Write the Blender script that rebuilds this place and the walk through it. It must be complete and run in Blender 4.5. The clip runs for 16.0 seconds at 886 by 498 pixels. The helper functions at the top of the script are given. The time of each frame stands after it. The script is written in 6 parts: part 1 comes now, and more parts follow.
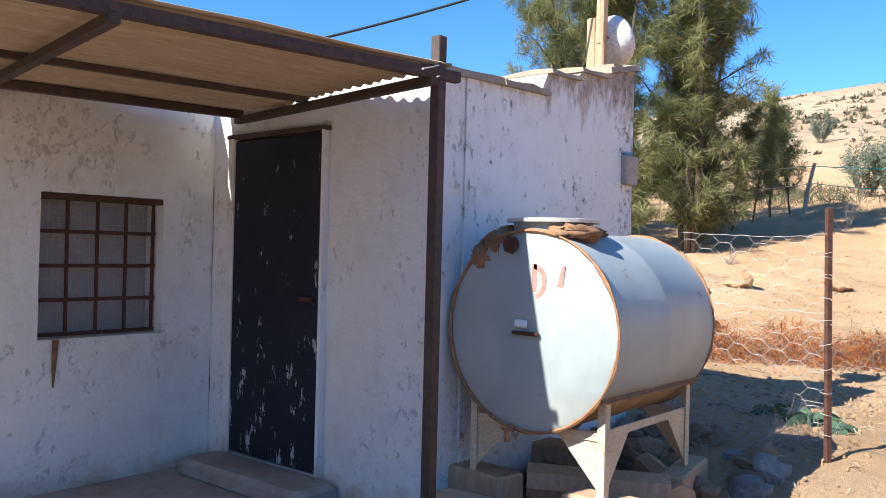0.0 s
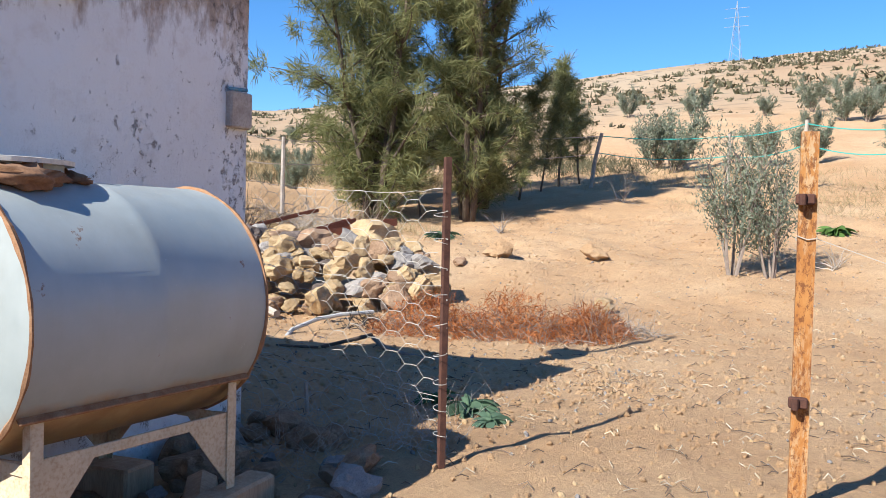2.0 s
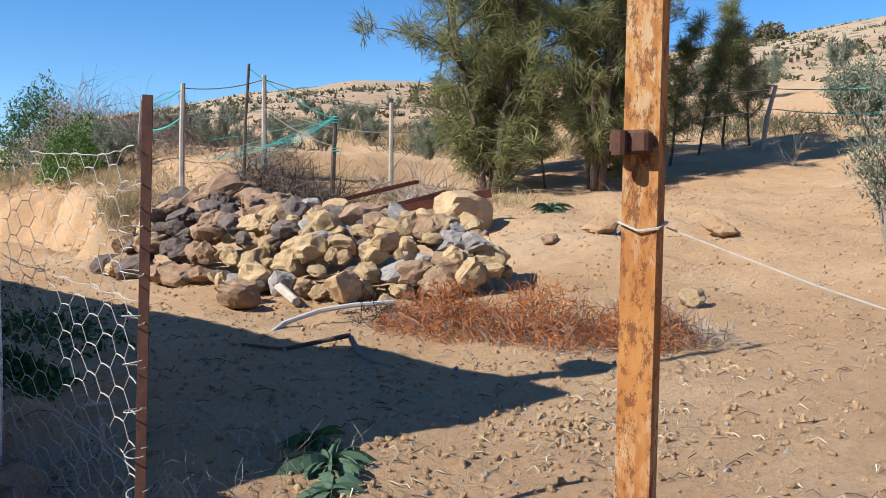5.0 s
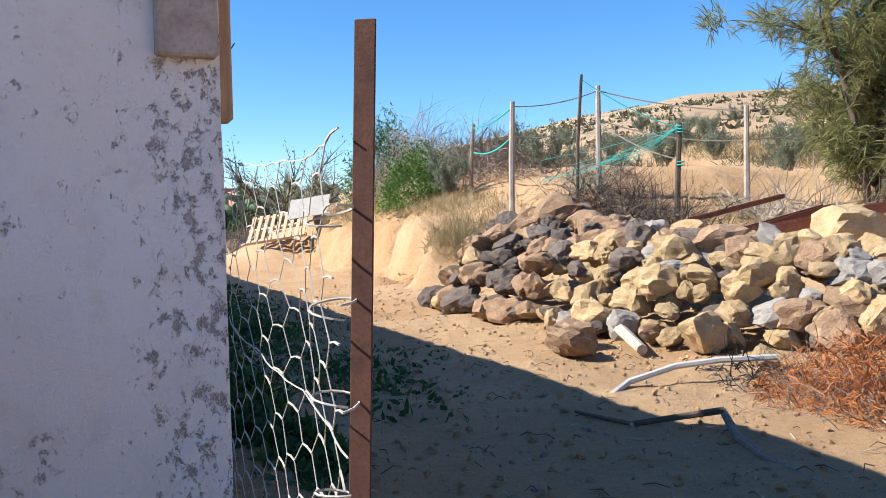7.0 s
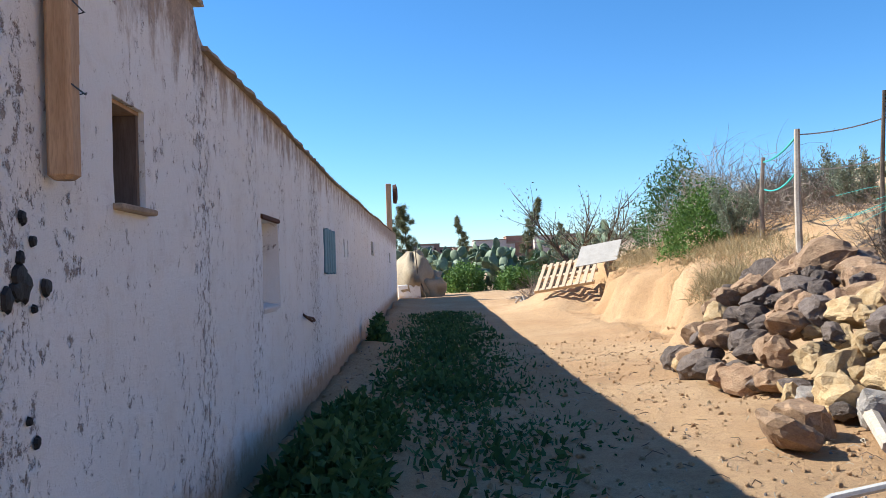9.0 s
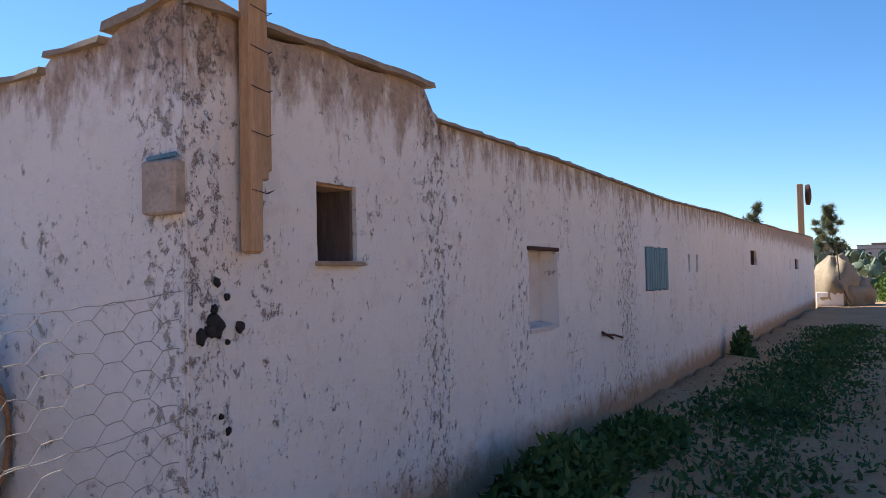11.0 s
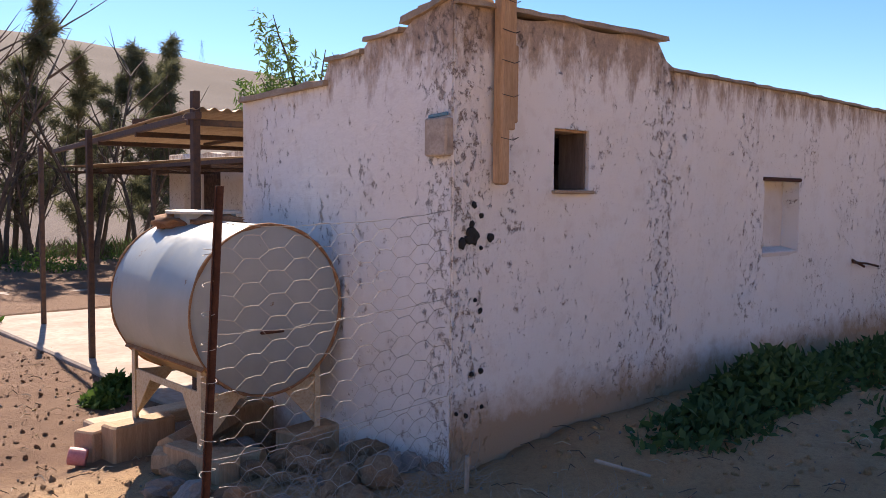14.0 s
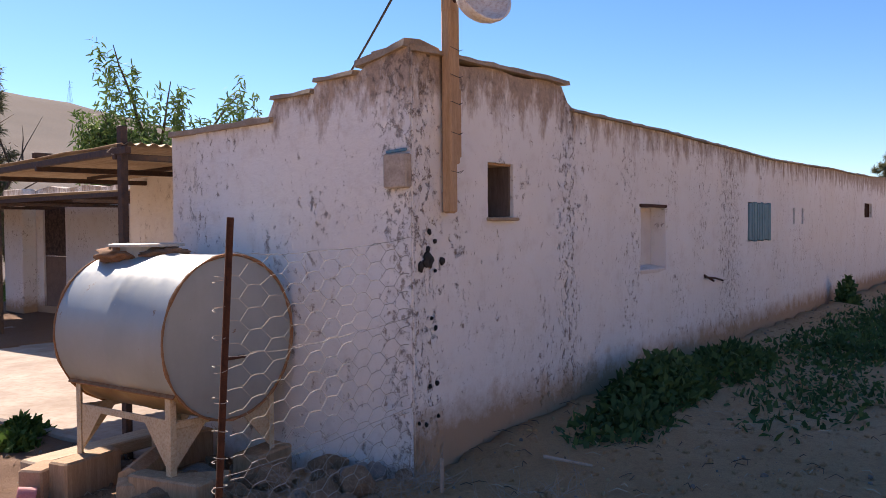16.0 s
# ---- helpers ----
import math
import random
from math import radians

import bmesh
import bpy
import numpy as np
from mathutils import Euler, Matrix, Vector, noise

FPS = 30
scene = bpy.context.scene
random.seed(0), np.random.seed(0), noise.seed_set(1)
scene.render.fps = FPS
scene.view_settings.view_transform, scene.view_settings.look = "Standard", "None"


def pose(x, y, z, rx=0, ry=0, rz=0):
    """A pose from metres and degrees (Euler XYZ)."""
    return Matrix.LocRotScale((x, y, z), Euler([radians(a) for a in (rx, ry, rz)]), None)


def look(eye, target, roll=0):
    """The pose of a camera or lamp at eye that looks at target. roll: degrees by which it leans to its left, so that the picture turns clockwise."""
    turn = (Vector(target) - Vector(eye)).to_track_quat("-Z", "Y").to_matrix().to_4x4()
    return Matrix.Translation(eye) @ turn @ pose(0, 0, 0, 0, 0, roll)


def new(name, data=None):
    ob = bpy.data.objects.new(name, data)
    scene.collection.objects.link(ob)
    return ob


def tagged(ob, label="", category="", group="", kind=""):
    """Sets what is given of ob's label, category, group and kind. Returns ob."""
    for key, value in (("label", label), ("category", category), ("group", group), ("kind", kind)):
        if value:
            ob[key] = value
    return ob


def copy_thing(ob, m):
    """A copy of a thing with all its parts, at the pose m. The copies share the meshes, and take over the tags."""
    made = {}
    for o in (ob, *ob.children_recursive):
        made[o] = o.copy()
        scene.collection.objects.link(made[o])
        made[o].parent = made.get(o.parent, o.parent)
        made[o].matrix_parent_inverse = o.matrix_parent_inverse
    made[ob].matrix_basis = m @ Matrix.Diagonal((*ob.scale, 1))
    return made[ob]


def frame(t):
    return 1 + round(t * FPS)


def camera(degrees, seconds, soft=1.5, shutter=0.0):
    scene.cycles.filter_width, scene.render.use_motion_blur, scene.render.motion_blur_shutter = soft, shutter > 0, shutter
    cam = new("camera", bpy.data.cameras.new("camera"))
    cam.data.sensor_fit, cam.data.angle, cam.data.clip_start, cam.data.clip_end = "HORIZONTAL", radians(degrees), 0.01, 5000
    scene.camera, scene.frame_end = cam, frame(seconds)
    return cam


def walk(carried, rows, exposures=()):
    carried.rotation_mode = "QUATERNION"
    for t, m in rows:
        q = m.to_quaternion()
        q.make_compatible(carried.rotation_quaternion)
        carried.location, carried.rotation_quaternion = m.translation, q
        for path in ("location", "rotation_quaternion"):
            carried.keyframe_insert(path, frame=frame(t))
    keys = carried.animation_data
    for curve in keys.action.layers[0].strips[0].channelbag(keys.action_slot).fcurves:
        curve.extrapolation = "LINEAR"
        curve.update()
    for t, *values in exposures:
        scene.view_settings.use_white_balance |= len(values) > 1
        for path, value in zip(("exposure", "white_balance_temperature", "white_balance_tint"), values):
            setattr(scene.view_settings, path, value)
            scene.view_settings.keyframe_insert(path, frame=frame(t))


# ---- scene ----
# ---- camera ----
cam = camera(55.6, 16.0, soft=0.6)
PATH = [
    (0, (2.803, -5.4, 1.4), (1.518, -3.868, 1.403), 1.4),
    (0.5, (2.874, -4.955, 1.372), (1.644, -3.378, 1.379), 1.4),
    (1, (3.027, -4.51, 1.35), (1.952, -2.823, 1.322), 1.7),
    (1.4, (3.104, -4.116, 1.385), (2.144, -2.361, 1.373), 1.5),
    (1.5, (3.138, -4.021, 1.39), (2.195, -2.257, 1.372), 1.6),
    (2, (3.325, -3.634, 1.372), (2.351, -1.888, 1.317), 1.5),
    (2.5, (3.376, -3.314, 1.419), (2.36, -1.592, 1.359), 0.9),
    (3, (3.444, -2.863, 1.437), (2.36, -1.184, 1.361), 1.0),
    (3.2, (3.495, -2.695, 1.416), (2.322, -1.079, 1.311), 0.8),
    (5.3, (3.771, -1.164, 1.426), (2.325, 0.21, 1.281), 0.6),
    (5.5, (3.659, -1.099, 1.445), (2.092, 0.135, 1.302), 0.2),
    (6, (3.339, -0.928, 1.442), (1.574, 0.003, 1.31), -0.6),
    (6.5, (2.955, -0.738, 1.443), (1.105, 0.016, 1.336), -1.1),
    (7, (2.481, -0.432, 1.427), (0.661, 0.393, 1.347), -1.2),
    (7.5, (2.133, -0.103, 1.464), (0.271, 0.622, 1.538), -1.1),
    (8, (1.959, 0.274, 1.444), (0.001, 0.667, 1.559), -0.6),
    (8.2, (1.965, 0.43, 1.45), (-0.015, 0.735, 1.548), -0.5),
    (10.3, (2.036, 1.831, 1.581), (0.094, 1.358, 1.641), -2.4),
    (10.5, (2.091, 1.962, 1.613), (0.185, 1.36, 1.682), -1.6),
    (11, (2.303, 2.24, 1.623), (0.527, 1.324, 1.696), -1.2),
    (11.5, (2.539, 2.428, 1.6), (0.924, 1.248, 1.601), -1.2),
    (12, (2.618, 2.623, 1.62), (1.049, 1.392, 1.468), -0.7),
    (12.5, (2.71, 2.826, 1.644), (1.144, 1.585, 1.559), -1.3),
    (13, (2.845, 2.979, 1.635), (1.351, 1.653, 1.563), -1.5),
    (13.5, (2.92, 3.041, 1.672), (1.556, 1.58, 1.602), -1.2),
    (14, (3.009, 3.187, 1.677), (1.656, 1.719, 1.551), 0.6),
    (14.5, (3.185, 3.284, 1.662), (1.772, 1.873, 1.556), 0.4),
    (15, (3.409, 3.247, 1.665), (2.0, 1.832, 1.557), 0.6),
    (15.5, (3.589, 3.077, 1.645), (2.14, 1.699, 1.625), -0.7),
    (16, (3.838, 2.919, 1.655), (2.205, 1.765, 1.604), -0.5),
]
walk(cam, [(t, look(e, g, r)) for t, e, g, r in PATH], exposures=[(0, 1.32, 5900, 7), (1, 1.15, 5850, 7), (1.5, 1.05, 5950, 8), (3, 1.0, 6000, 8), (5.3, 0.75, 6000, 8), (6.5, 1.1, 6150, 8), (8, 1.08, 6050, 5), (10.5, 1.0, 6150, 8), (11.5, 0.87, 6800, 15), (12.5, 1.0, 6750, 16), (13, 0.95, 6800, 17), (14, 1.1, 7150, 20), (16, 0.97, 7000, 20)])

# ---- light ----
SUN_AZ = (-0.33, -1.0)
SUN_EL = 39.8
world = bpy.data.worlds.new("world")
scene.world = world
world.use_nodes = True
wn, wl = world.node_tree.nodes, world.node_tree.links
sky = wn.new("ShaderNodeTexSky")
sky.sky_type, sky.sun_disc = "NISHITA", False
sky.sun_elevation = radians(SUN_EL)
sky.sun_rotation = math.atan2(SUN_AZ[0], SUN_AZ[1])
sky.altitude, sky.air_density, sky.dust_density, sky.ozone_density = 1200, 1.0, 0.25, 5.5
bg = wn["Background"]
bg.inputs[1].default_value = 0.093
tone = wn.new("ShaderNodeHueSaturation")
tone.inputs["Saturation"].default_value = 1.16
wl.new(sky.outputs[0], tone.inputs["Color"])
wl.new(tone.outputs[0], bg.inputs[0])
sun_data = bpy.data.lights.new("sun", "SUN")
sun_data.energy, sun_data.angle, sun_data.color = 4.8, radians(0.53), (1.0, 0.93, 0.82)
sun = new("sun", sun_data)
sun.matrix_world = look((SUN_AZ[0] * 50, SUN_AZ[1] * 50, math.tan(radians(SUN_EL)) * 50 * math.hypot(*SUN_AZ)), (0, 0, 0))

# ---- materials ----
def mat(name, rough=0.8, metal=0.0):
    m = bpy.data.materials.new(name)
    m.use_nodes = True
    b = m.node_tree.nodes["Principled BSDF"]
    b.inputs["Roughness"].default_value = rough
    b.inputs["Metallic"].default_value = metal
    b.inputs["Specular IOR Level"].default_value = 0.3
    return m, m.node_tree.nodes, m.node_tree.links, b


def tex_noise(n, l, scale, detail=6, rough=0.6, stretch=None, coord="Object"):
    tc = n.new("ShaderNodeTexCoord")
    t = n.new("ShaderNodeTexNoise")
    t.inputs["Scale"].default_value = scale
    t.inputs["Detail"].default_value = detail
    t.inputs["Roughness"].default_value = rough
    if stretch:
        mp = n.new("ShaderNodeMapping")
        mp.inputs["Scale"].default_value = stretch
        l.new(tc.outputs[coord], mp.inputs[0])
        l.new(mp.outputs[0], t.inputs["Vector"])
    else:
        l.new(tc.outputs[coord], t.inputs["Vector"])
    return t.outputs["Fac"]


def ramp(n, l, src, stops):
    r = n.new("ShaderNodeValToRGB")
    while len(r.color_ramp.elements) < len(stops):
        r.color_ramp.elements.new(0.5)
    for e, (p, c) in zip(r.color_ramp.elements, stops):
        e.position = p
        e.color = (*c, 1) if len(c) == 3 else c
    l.new(src, r.inputs[0])
    return r.outputs[0]


def grey(v):
    return (v, v, v)


def mix(n, l, fac, a, b, kind="MIX"):
    m = n.new("ShaderNodeMix")
    m.data_type, m.blend_type = "RGBA", kind
    for sock, v in ((m.inputs[0], fac), (m.inputs[6], a), (m.inputs[7], b)):
        if isinstance(v, (int, float)):
            sock.default_value = v
        elif isinstance(v, tuple):
            sock.default_value = (*v, 1)
        else:
            l.new(v, sock)
    return m.outputs[2]


def maths(n, l, op, a, b=0.0, clamp=False):
    m = n.new("ShaderNodeMath")
    m.operation, m.use_clamp = op, clamp
    for sock, v in ((m.inputs[0], a), (m.inputs[1], b)):
        if isinstance(v, (int, float)):
            sock.default_value = v
        else:
            l.new(v, sock)
    return m.outputs[0]


def bump(n, l, b, height, strength=0.3, distance=0.01):
    bp = n.new("ShaderNodeBump")
    bp.inputs["Strength"].default_value = strength
    bp.inputs["Distance"].default_value = distance
    l.new(height, bp.inputs["Height"])
    l.new(bp.outputs[0], b.inputs["Normal"])


def height_z(n, l):
    tc = n.new("ShaderNodeTexCoord")
    sp = n.new("ShaderNodeSeparateXYZ")
    l.new(tc.outputs["Object"], sp.inputs[0])
    return sp


def simple(name, c1, c2, scale=8.0, rough=0.85, metal=0.0, bmp=0.3, dist=0.01, c3=None, stretch=None, per_object=0.0):
    """A surface of two colours mottled at two scales, with relief."""
    m, n, l, b = mat(name, rough, metal)
    a = tex_noise(n, l, scale, 8, 0.65, stretch)
    f = tex_noise(n, l, scale * 7, 4, 0.6, stretch)
    col = ramp(n, l, a, [(0.32, c1), (0.68, c2)])
    col = mix(n, l, ramp(n, l, f, [(0.45, grey(0)), (0.75, grey(0.6))]), col, c3 or tuple(0.7 * v for v in c1))
    if per_object:
        oi = n.new("ShaderNodeObjectInfo")
        v = maths(n, l, "ADD", maths(n, l, "MULTIPLY", oi.outputs["Random"], per_object), 1 - per_object / 2)
        hs = n.new("ShaderNodeHueSaturation")
        l.new(v, hs.inputs["Value"])
        l.new(col, hs.inputs["Color"])
        col = hs.outputs[0]
    l.new(col, b.inputs["Base Color"])
    bump(n, l, b, mix(n, l, 0.4, a, f), bmp, dist)
    return m


def whitewash(name, peel=0.5, mud=True, mudz=0.25, warm=(0.83, 0.80, 0.76), capz=None, worn=()):
    """Old limewash on rough render: flakes, dark specks, runs from the coping and a mud-splashed foot."""
    m, n, l, b = mat(name, 0.92)
    big = tex_noise(n, l, 0.8, 5, 0.65)
    mid = tex_noise(n, l, 5.0, 10, 0.72)
    fine = tex_noise(n, l, 48.0, 6, 0.75)
    patchy = tex_noise(n, l, 1.7, 7, 0.7, (1, 1, 0.7))
    runs = tex_noise(n, l, 4.0, 9, 0.72, (1.5, 1.5, 0.6))
    col = ramp(n, l, big, [(0.3, warm), (0.7, (0.87, 0.865, 0.86))])
    col = mix(n, l, ramp(n, l, mid, [(0.52, grey(0)), (0.74, grey(0.5))]), col, (0.62, 0.55, 0.49))
    # flaked spots in clusters, where bare brown render shows
    spots = tex_noise(n, l, 17.0, 14, 0.85, (1, 1, 0.8))
    cluster = ramp(n, l, patchy, [(0.40, grey(0)), (0.60, grey(0.86))])
    sp = height_z(n, l)
    for wx, reach in worn:
        # upright edges and joints lose their paint first
        dx = maths(n, l, "ABSOLUTE", maths(n, l, "SUBTRACT", sp.outputs["X"], wx))
        dist = maths(n, l, "ADD", dx, maths(n, l, "ABSOLUTE", sp.outputs["Y"]))
        dist = maths(n, l, "ADD", dist, maths(n, l, "MULTIPLY", maths(n, l, "SUBTRACT", mid, 0.5), reach * 1.6))
        e = n.new("ShaderNodeMapRange")
        e.inputs[1].default_value, e.inputs[2].default_value = reach * 0.3, reach
        e.inputs[3].default_value, e.inputs[4].default_value = 1.0, 0.0
        l.new(dist, e.inputs[0])
        cluster = maths(n, l, "MAXIMUM", cluster, e.outputs[0])
    # the denser the wear, the more of the coat has dropped off
    need = maths(n, l, "SUBTRACT", 0.618, maths(n, l, "MULTIPLY", cluster, 0.086))
    over = maths(n, l, "SUBTRACT", spots, need)
    k = maths(n, l, "MULTIPLY", over, 60.0, True)
    k = mix(n, l, 1.0, k, grey(peel), "MULTIPLY")
    brown = ramp(n, l, fine, [(0.35, (0.16, 0.125, 0.105)), (0.65, (0.46, 0.38, 0.32))])
    col = mix(n, l, k, col, brown)
    tiny = ramp(n, l, tex_noise(n, l, 40.0, 8, 0.8, (1, 1, 0.95)), [(0.68, grey(0)), (0.69, grey(0.8))])
    col = mix(n, l, mix(n, l, 1.0, tiny, grey(min(1, peel * 1.5)), "MULTIPLY"), col, (0.14, 0.12, 0.11))
    if mud:
        z = maths(n, l, "ADD", sp.outputs["Z"], maths(n, l, "MULTIPLY", maths(n, l, "SUBTRACT", mid, 0.5), 0.55))
        f = n.new("ShaderNodeMapRange")
        f.inputs[1].default_value, f.inputs[2].default_value = mudz + 0.24, mudz + 0.02
        f.inputs[3].default_value, f.inputs[4].default_value = 0.0, 0.9
        l.new(z, f.inputs[0])
        col = mix(n, l, f.outputs[0], col, (0.42, 0.27, 0.15))
    if capz:
        z = maths(n, l, "ADD", sp.outputs["Z"], maths(n, l, "MULTIPLY", maths(n, l, "SUBTRACT", runs, 0.5), 1.5))
        f = n.new("ShaderNodeMapRange")
        f.inputs[1].default_value, f.inputs[2].default_value = capz - 0.20, capz + 0.04
        f.inputs[3].default_value, f.inputs[4].default_value = 0.0, 0.9
        l.new(z, f.inputs[0])
        stain = mix(n, l, ramp(n, l, spots, [(0.4, grey(0)), (0.6, grey(1))]), (0.50, 0.37, 0.27), (0.24, 0.185, 0.15))
        col = mix(n, l, f.outputs[0], col, stain)
    l.new(col, b.inputs["Base Color"])
    h = mix(n, l, 0.35, mid, fine)
    h = mix(n, l, k, h, grey(0.1))
    bump(n, l, b, h, 0.85, 0.020)
    return m


M_WALL = whitewash("limewash_long_wall", 0.95, True, 0.40, capz=2.53, worn=((0.0, 0.42), (-1.95, 0.30), (-6.1, 0.75)))
M_GABLE = whitewash("limewash_gable", 0.8, True, 0.1, capz=2.5)
M_END = whitewash("limewash_corner_gable", 0.8, True, 0.0, capz=2.5, worn=((0.0, 0.40),))
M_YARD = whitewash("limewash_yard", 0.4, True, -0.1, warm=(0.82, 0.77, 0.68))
M_COPING = simple("bare_mortar_coping", (0.32, 0.24, 0.17), (0.44, 0.35, 0.26), 9, 0.95, bmp=0.6, dist=0.02)
M_PATCH = simple("grey_mortar_patch", (0.34, 0.28, 0.23), (0.56, 0.49, 0.42), 9, 0.95, bmp=0.8, dist=0.012, c3=(0.25, 0.21, 0.18))
M_RUST = simple("brown_rusted_steel", (0.065, 0.030, 0.022), (0.125, 0.055, 0.035), 22, 0.85, 0.1, 0.4, 0.003, (0.04, 0.02, 0.018))
M_FRAME = simple("dark_painted_steel", (0.045, 0.04, 0.045), (0.12, 0.075, 0.055), 18, 0.65, 0.3, 0.3, 0.003, (0.16, 0.08, 0.04))
M_WOOD = simple("weathered_timber", (0.40, 0.25, 0.14), (0.55, 0.38, 0.24), 6, 0.85, bmp=0.4, dist=0.004, stretch=(6, 6, 0.6), c3=(0.25, 0.15, 0.09))
M_PLANK = simple("pale_weathered_plank", (0.46, 0.33, 0.22), (0.60, 0.46, 0.32), 6, 0.85, bmp=0.4, dist=0.004, stretch=(1, 6, 6), c3=(0.3, 0.2, 0.12))
M_CONCRETE = simple("worn_concrete", (0.30, 0.235, 0.185), (0.50, 0.42, 0.35), 1.6, 0.9, bmp=0.6, dist=0.012, c3=(0.30, 0.21, 0.15))
M_WIRE = simple("galvanised_wire", (0.40, 0.37, 0.32), (0.54, 0.50, 0.44), 30, 0.75, 0.1, 0.1, 0.001)
# near-black that puts the darkness behind openings into the colour
M_DARK = simple("painted_interior_dark", (0.03, 0.03, 0.03), (0.05, 0.045, 0.04), 4, 0.95)
M_BLUE = simple("faded_blue_paint", (0.08, 0.22, 0.30), (0.18, 0.34, 0.40), 18, 0.7, bmp=0.4, dist=0.004, stretch=(1, 1, 0.3), c3=(0.25, 0.22, 0.18))
M_BLACK = simple("black_tar_blot", (0.012, 0.012, 0.014), (0.03, 0.028, 0.028), 30, 0.6)
M_CABLE = simple("black_cable_sheath", (0.02, 0.02, 0.022), (0.035, 0.033, 0.033), 20, 0.5)
M_CLOTH = simple("dusty_brown_cloth", (0.22, 0.11, 0.06), (0.36, 0.21, 0.12), 12, 0.95, bmp=0.4, dist=0.01)
M_BLOCK = simple("adobe_block", (0.42, 0.27, 0.17), (0.52, 0.36, 0.24), 12, 0.95, bmp=0.5, dist=0.006)
M_PINK = simple("pink_tin_label", (0.62, 0.20, 0.22), (0.72, 0.32, 0.30), 20, 0.5)
M_NET = simple("teal_netting", (0.03, 0.30, 0.27), (0.08, 0.42, 0.38), 30, 0.8)


def soil_material():
    m, n, l, b = mat("dry_ochre_soil", 0.95)
    big = tex_noise(n, l, 0.35, 6, 0.6)
    mid = tex_noise(n, l, 2.6, 8, 0.7)
    fine = tex_noise(n, l, 30.0, 6, 0.75)
    far = tex_noise(n, l, 0.03, 5, 0.6)
    grit = tex_noise(n, l, 120.0, 4, 0.8)
    col = ramp(n, l, big, [(0.30, (0.50, 0.295, 0.145)), (0.52, (0.58, 0.375, 0.205)), (0.72, (0.63, 0.44, 0.265))])
    col = mix(n, l, ramp(n, l, mid, [(0.48, grey(0)), (0.75, grey(0.6))]), col, (0.42, 0.245, 0.125))
    col = mix(n, l, ramp(n, l, fine, [(0.52, grey(0)), (0.70, grey(0.55))]), col, (0.27, 0.155, 0.085))
    col = mix(n, l, ramp(n, l, grit, [(0.40, grey(0.5)), (0.50, grey(0))]), col, (0.30, 0.185, 0.105))
    # backlit shade of the clods beside the yard, painted as darker red-brown soil
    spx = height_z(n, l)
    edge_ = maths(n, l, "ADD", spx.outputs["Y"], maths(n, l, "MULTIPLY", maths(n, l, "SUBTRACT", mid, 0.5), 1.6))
    clod_shade = n.new("ShaderNodeMapRange")
    clod_shade.inputs[1].default_value, clod_shade.inputs[2].default_value = -1.3, -2.1
    l.new(edge_, clod_shade.inputs[0])
    col = mix(n, l, maths(n, l, "MULTIPLY", clod_shade.outputs[0], 0.9), col, (0.20, 0.115, 0.075))
    # the far slopes carry dry grass and scrub
    vor = n.new("ShaderNodeTexVoronoi")
    tc = n.new("ShaderNodeTexCoord")
    l.new(tc.outputs["Object"], vor.inputs["Vector"])
    vor.inputs["Scale"].default_value = 0.55
    tuft = ramp(n, l, vor.outputs["Distance"], [(0.22, grey(1)), (0.38, grey(0))])
    tuft = mix(n, l, 1.0, tuft, ramp(n, l, far, [(0.35, grey(0.3)), (0.6, grey(1))]), "MULTIPLY")
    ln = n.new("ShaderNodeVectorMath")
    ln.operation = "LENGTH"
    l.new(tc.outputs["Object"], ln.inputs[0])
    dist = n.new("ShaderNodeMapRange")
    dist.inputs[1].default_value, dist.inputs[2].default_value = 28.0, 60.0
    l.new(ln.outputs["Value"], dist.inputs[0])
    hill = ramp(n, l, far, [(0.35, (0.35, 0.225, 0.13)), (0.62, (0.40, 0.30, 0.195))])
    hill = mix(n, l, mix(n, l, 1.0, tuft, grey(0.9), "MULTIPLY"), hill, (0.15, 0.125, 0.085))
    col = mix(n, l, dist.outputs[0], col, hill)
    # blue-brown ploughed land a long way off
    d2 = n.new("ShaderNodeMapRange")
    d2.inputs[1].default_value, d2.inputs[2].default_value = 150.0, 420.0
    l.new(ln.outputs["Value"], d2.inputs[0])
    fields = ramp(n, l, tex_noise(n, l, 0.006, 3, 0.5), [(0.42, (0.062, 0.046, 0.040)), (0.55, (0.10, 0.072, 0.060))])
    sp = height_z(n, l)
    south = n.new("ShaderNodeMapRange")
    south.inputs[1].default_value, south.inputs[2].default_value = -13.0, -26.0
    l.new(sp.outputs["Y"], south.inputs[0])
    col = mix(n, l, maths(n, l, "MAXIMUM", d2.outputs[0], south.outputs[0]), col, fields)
    l.new(col, b.inputs["Base Color"])
    lump = tex_noise(n, l, 11.0, 8, 0.7)
    col = mix(n, l, ramp(n, l, lump, [(0.52, grey(0)), (0.74, grey(0.45))]), col, (0.33, 0.195, 0.105))
    l.new(col, b.inputs["Base Color"])
    bump(n, l, b, mix(n, l, 0.5, mix(n, l, 0.5, mid, lump), mix(n, l, 0.35, fine, grit)), 1.0, 0.06)
    return m


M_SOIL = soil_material()

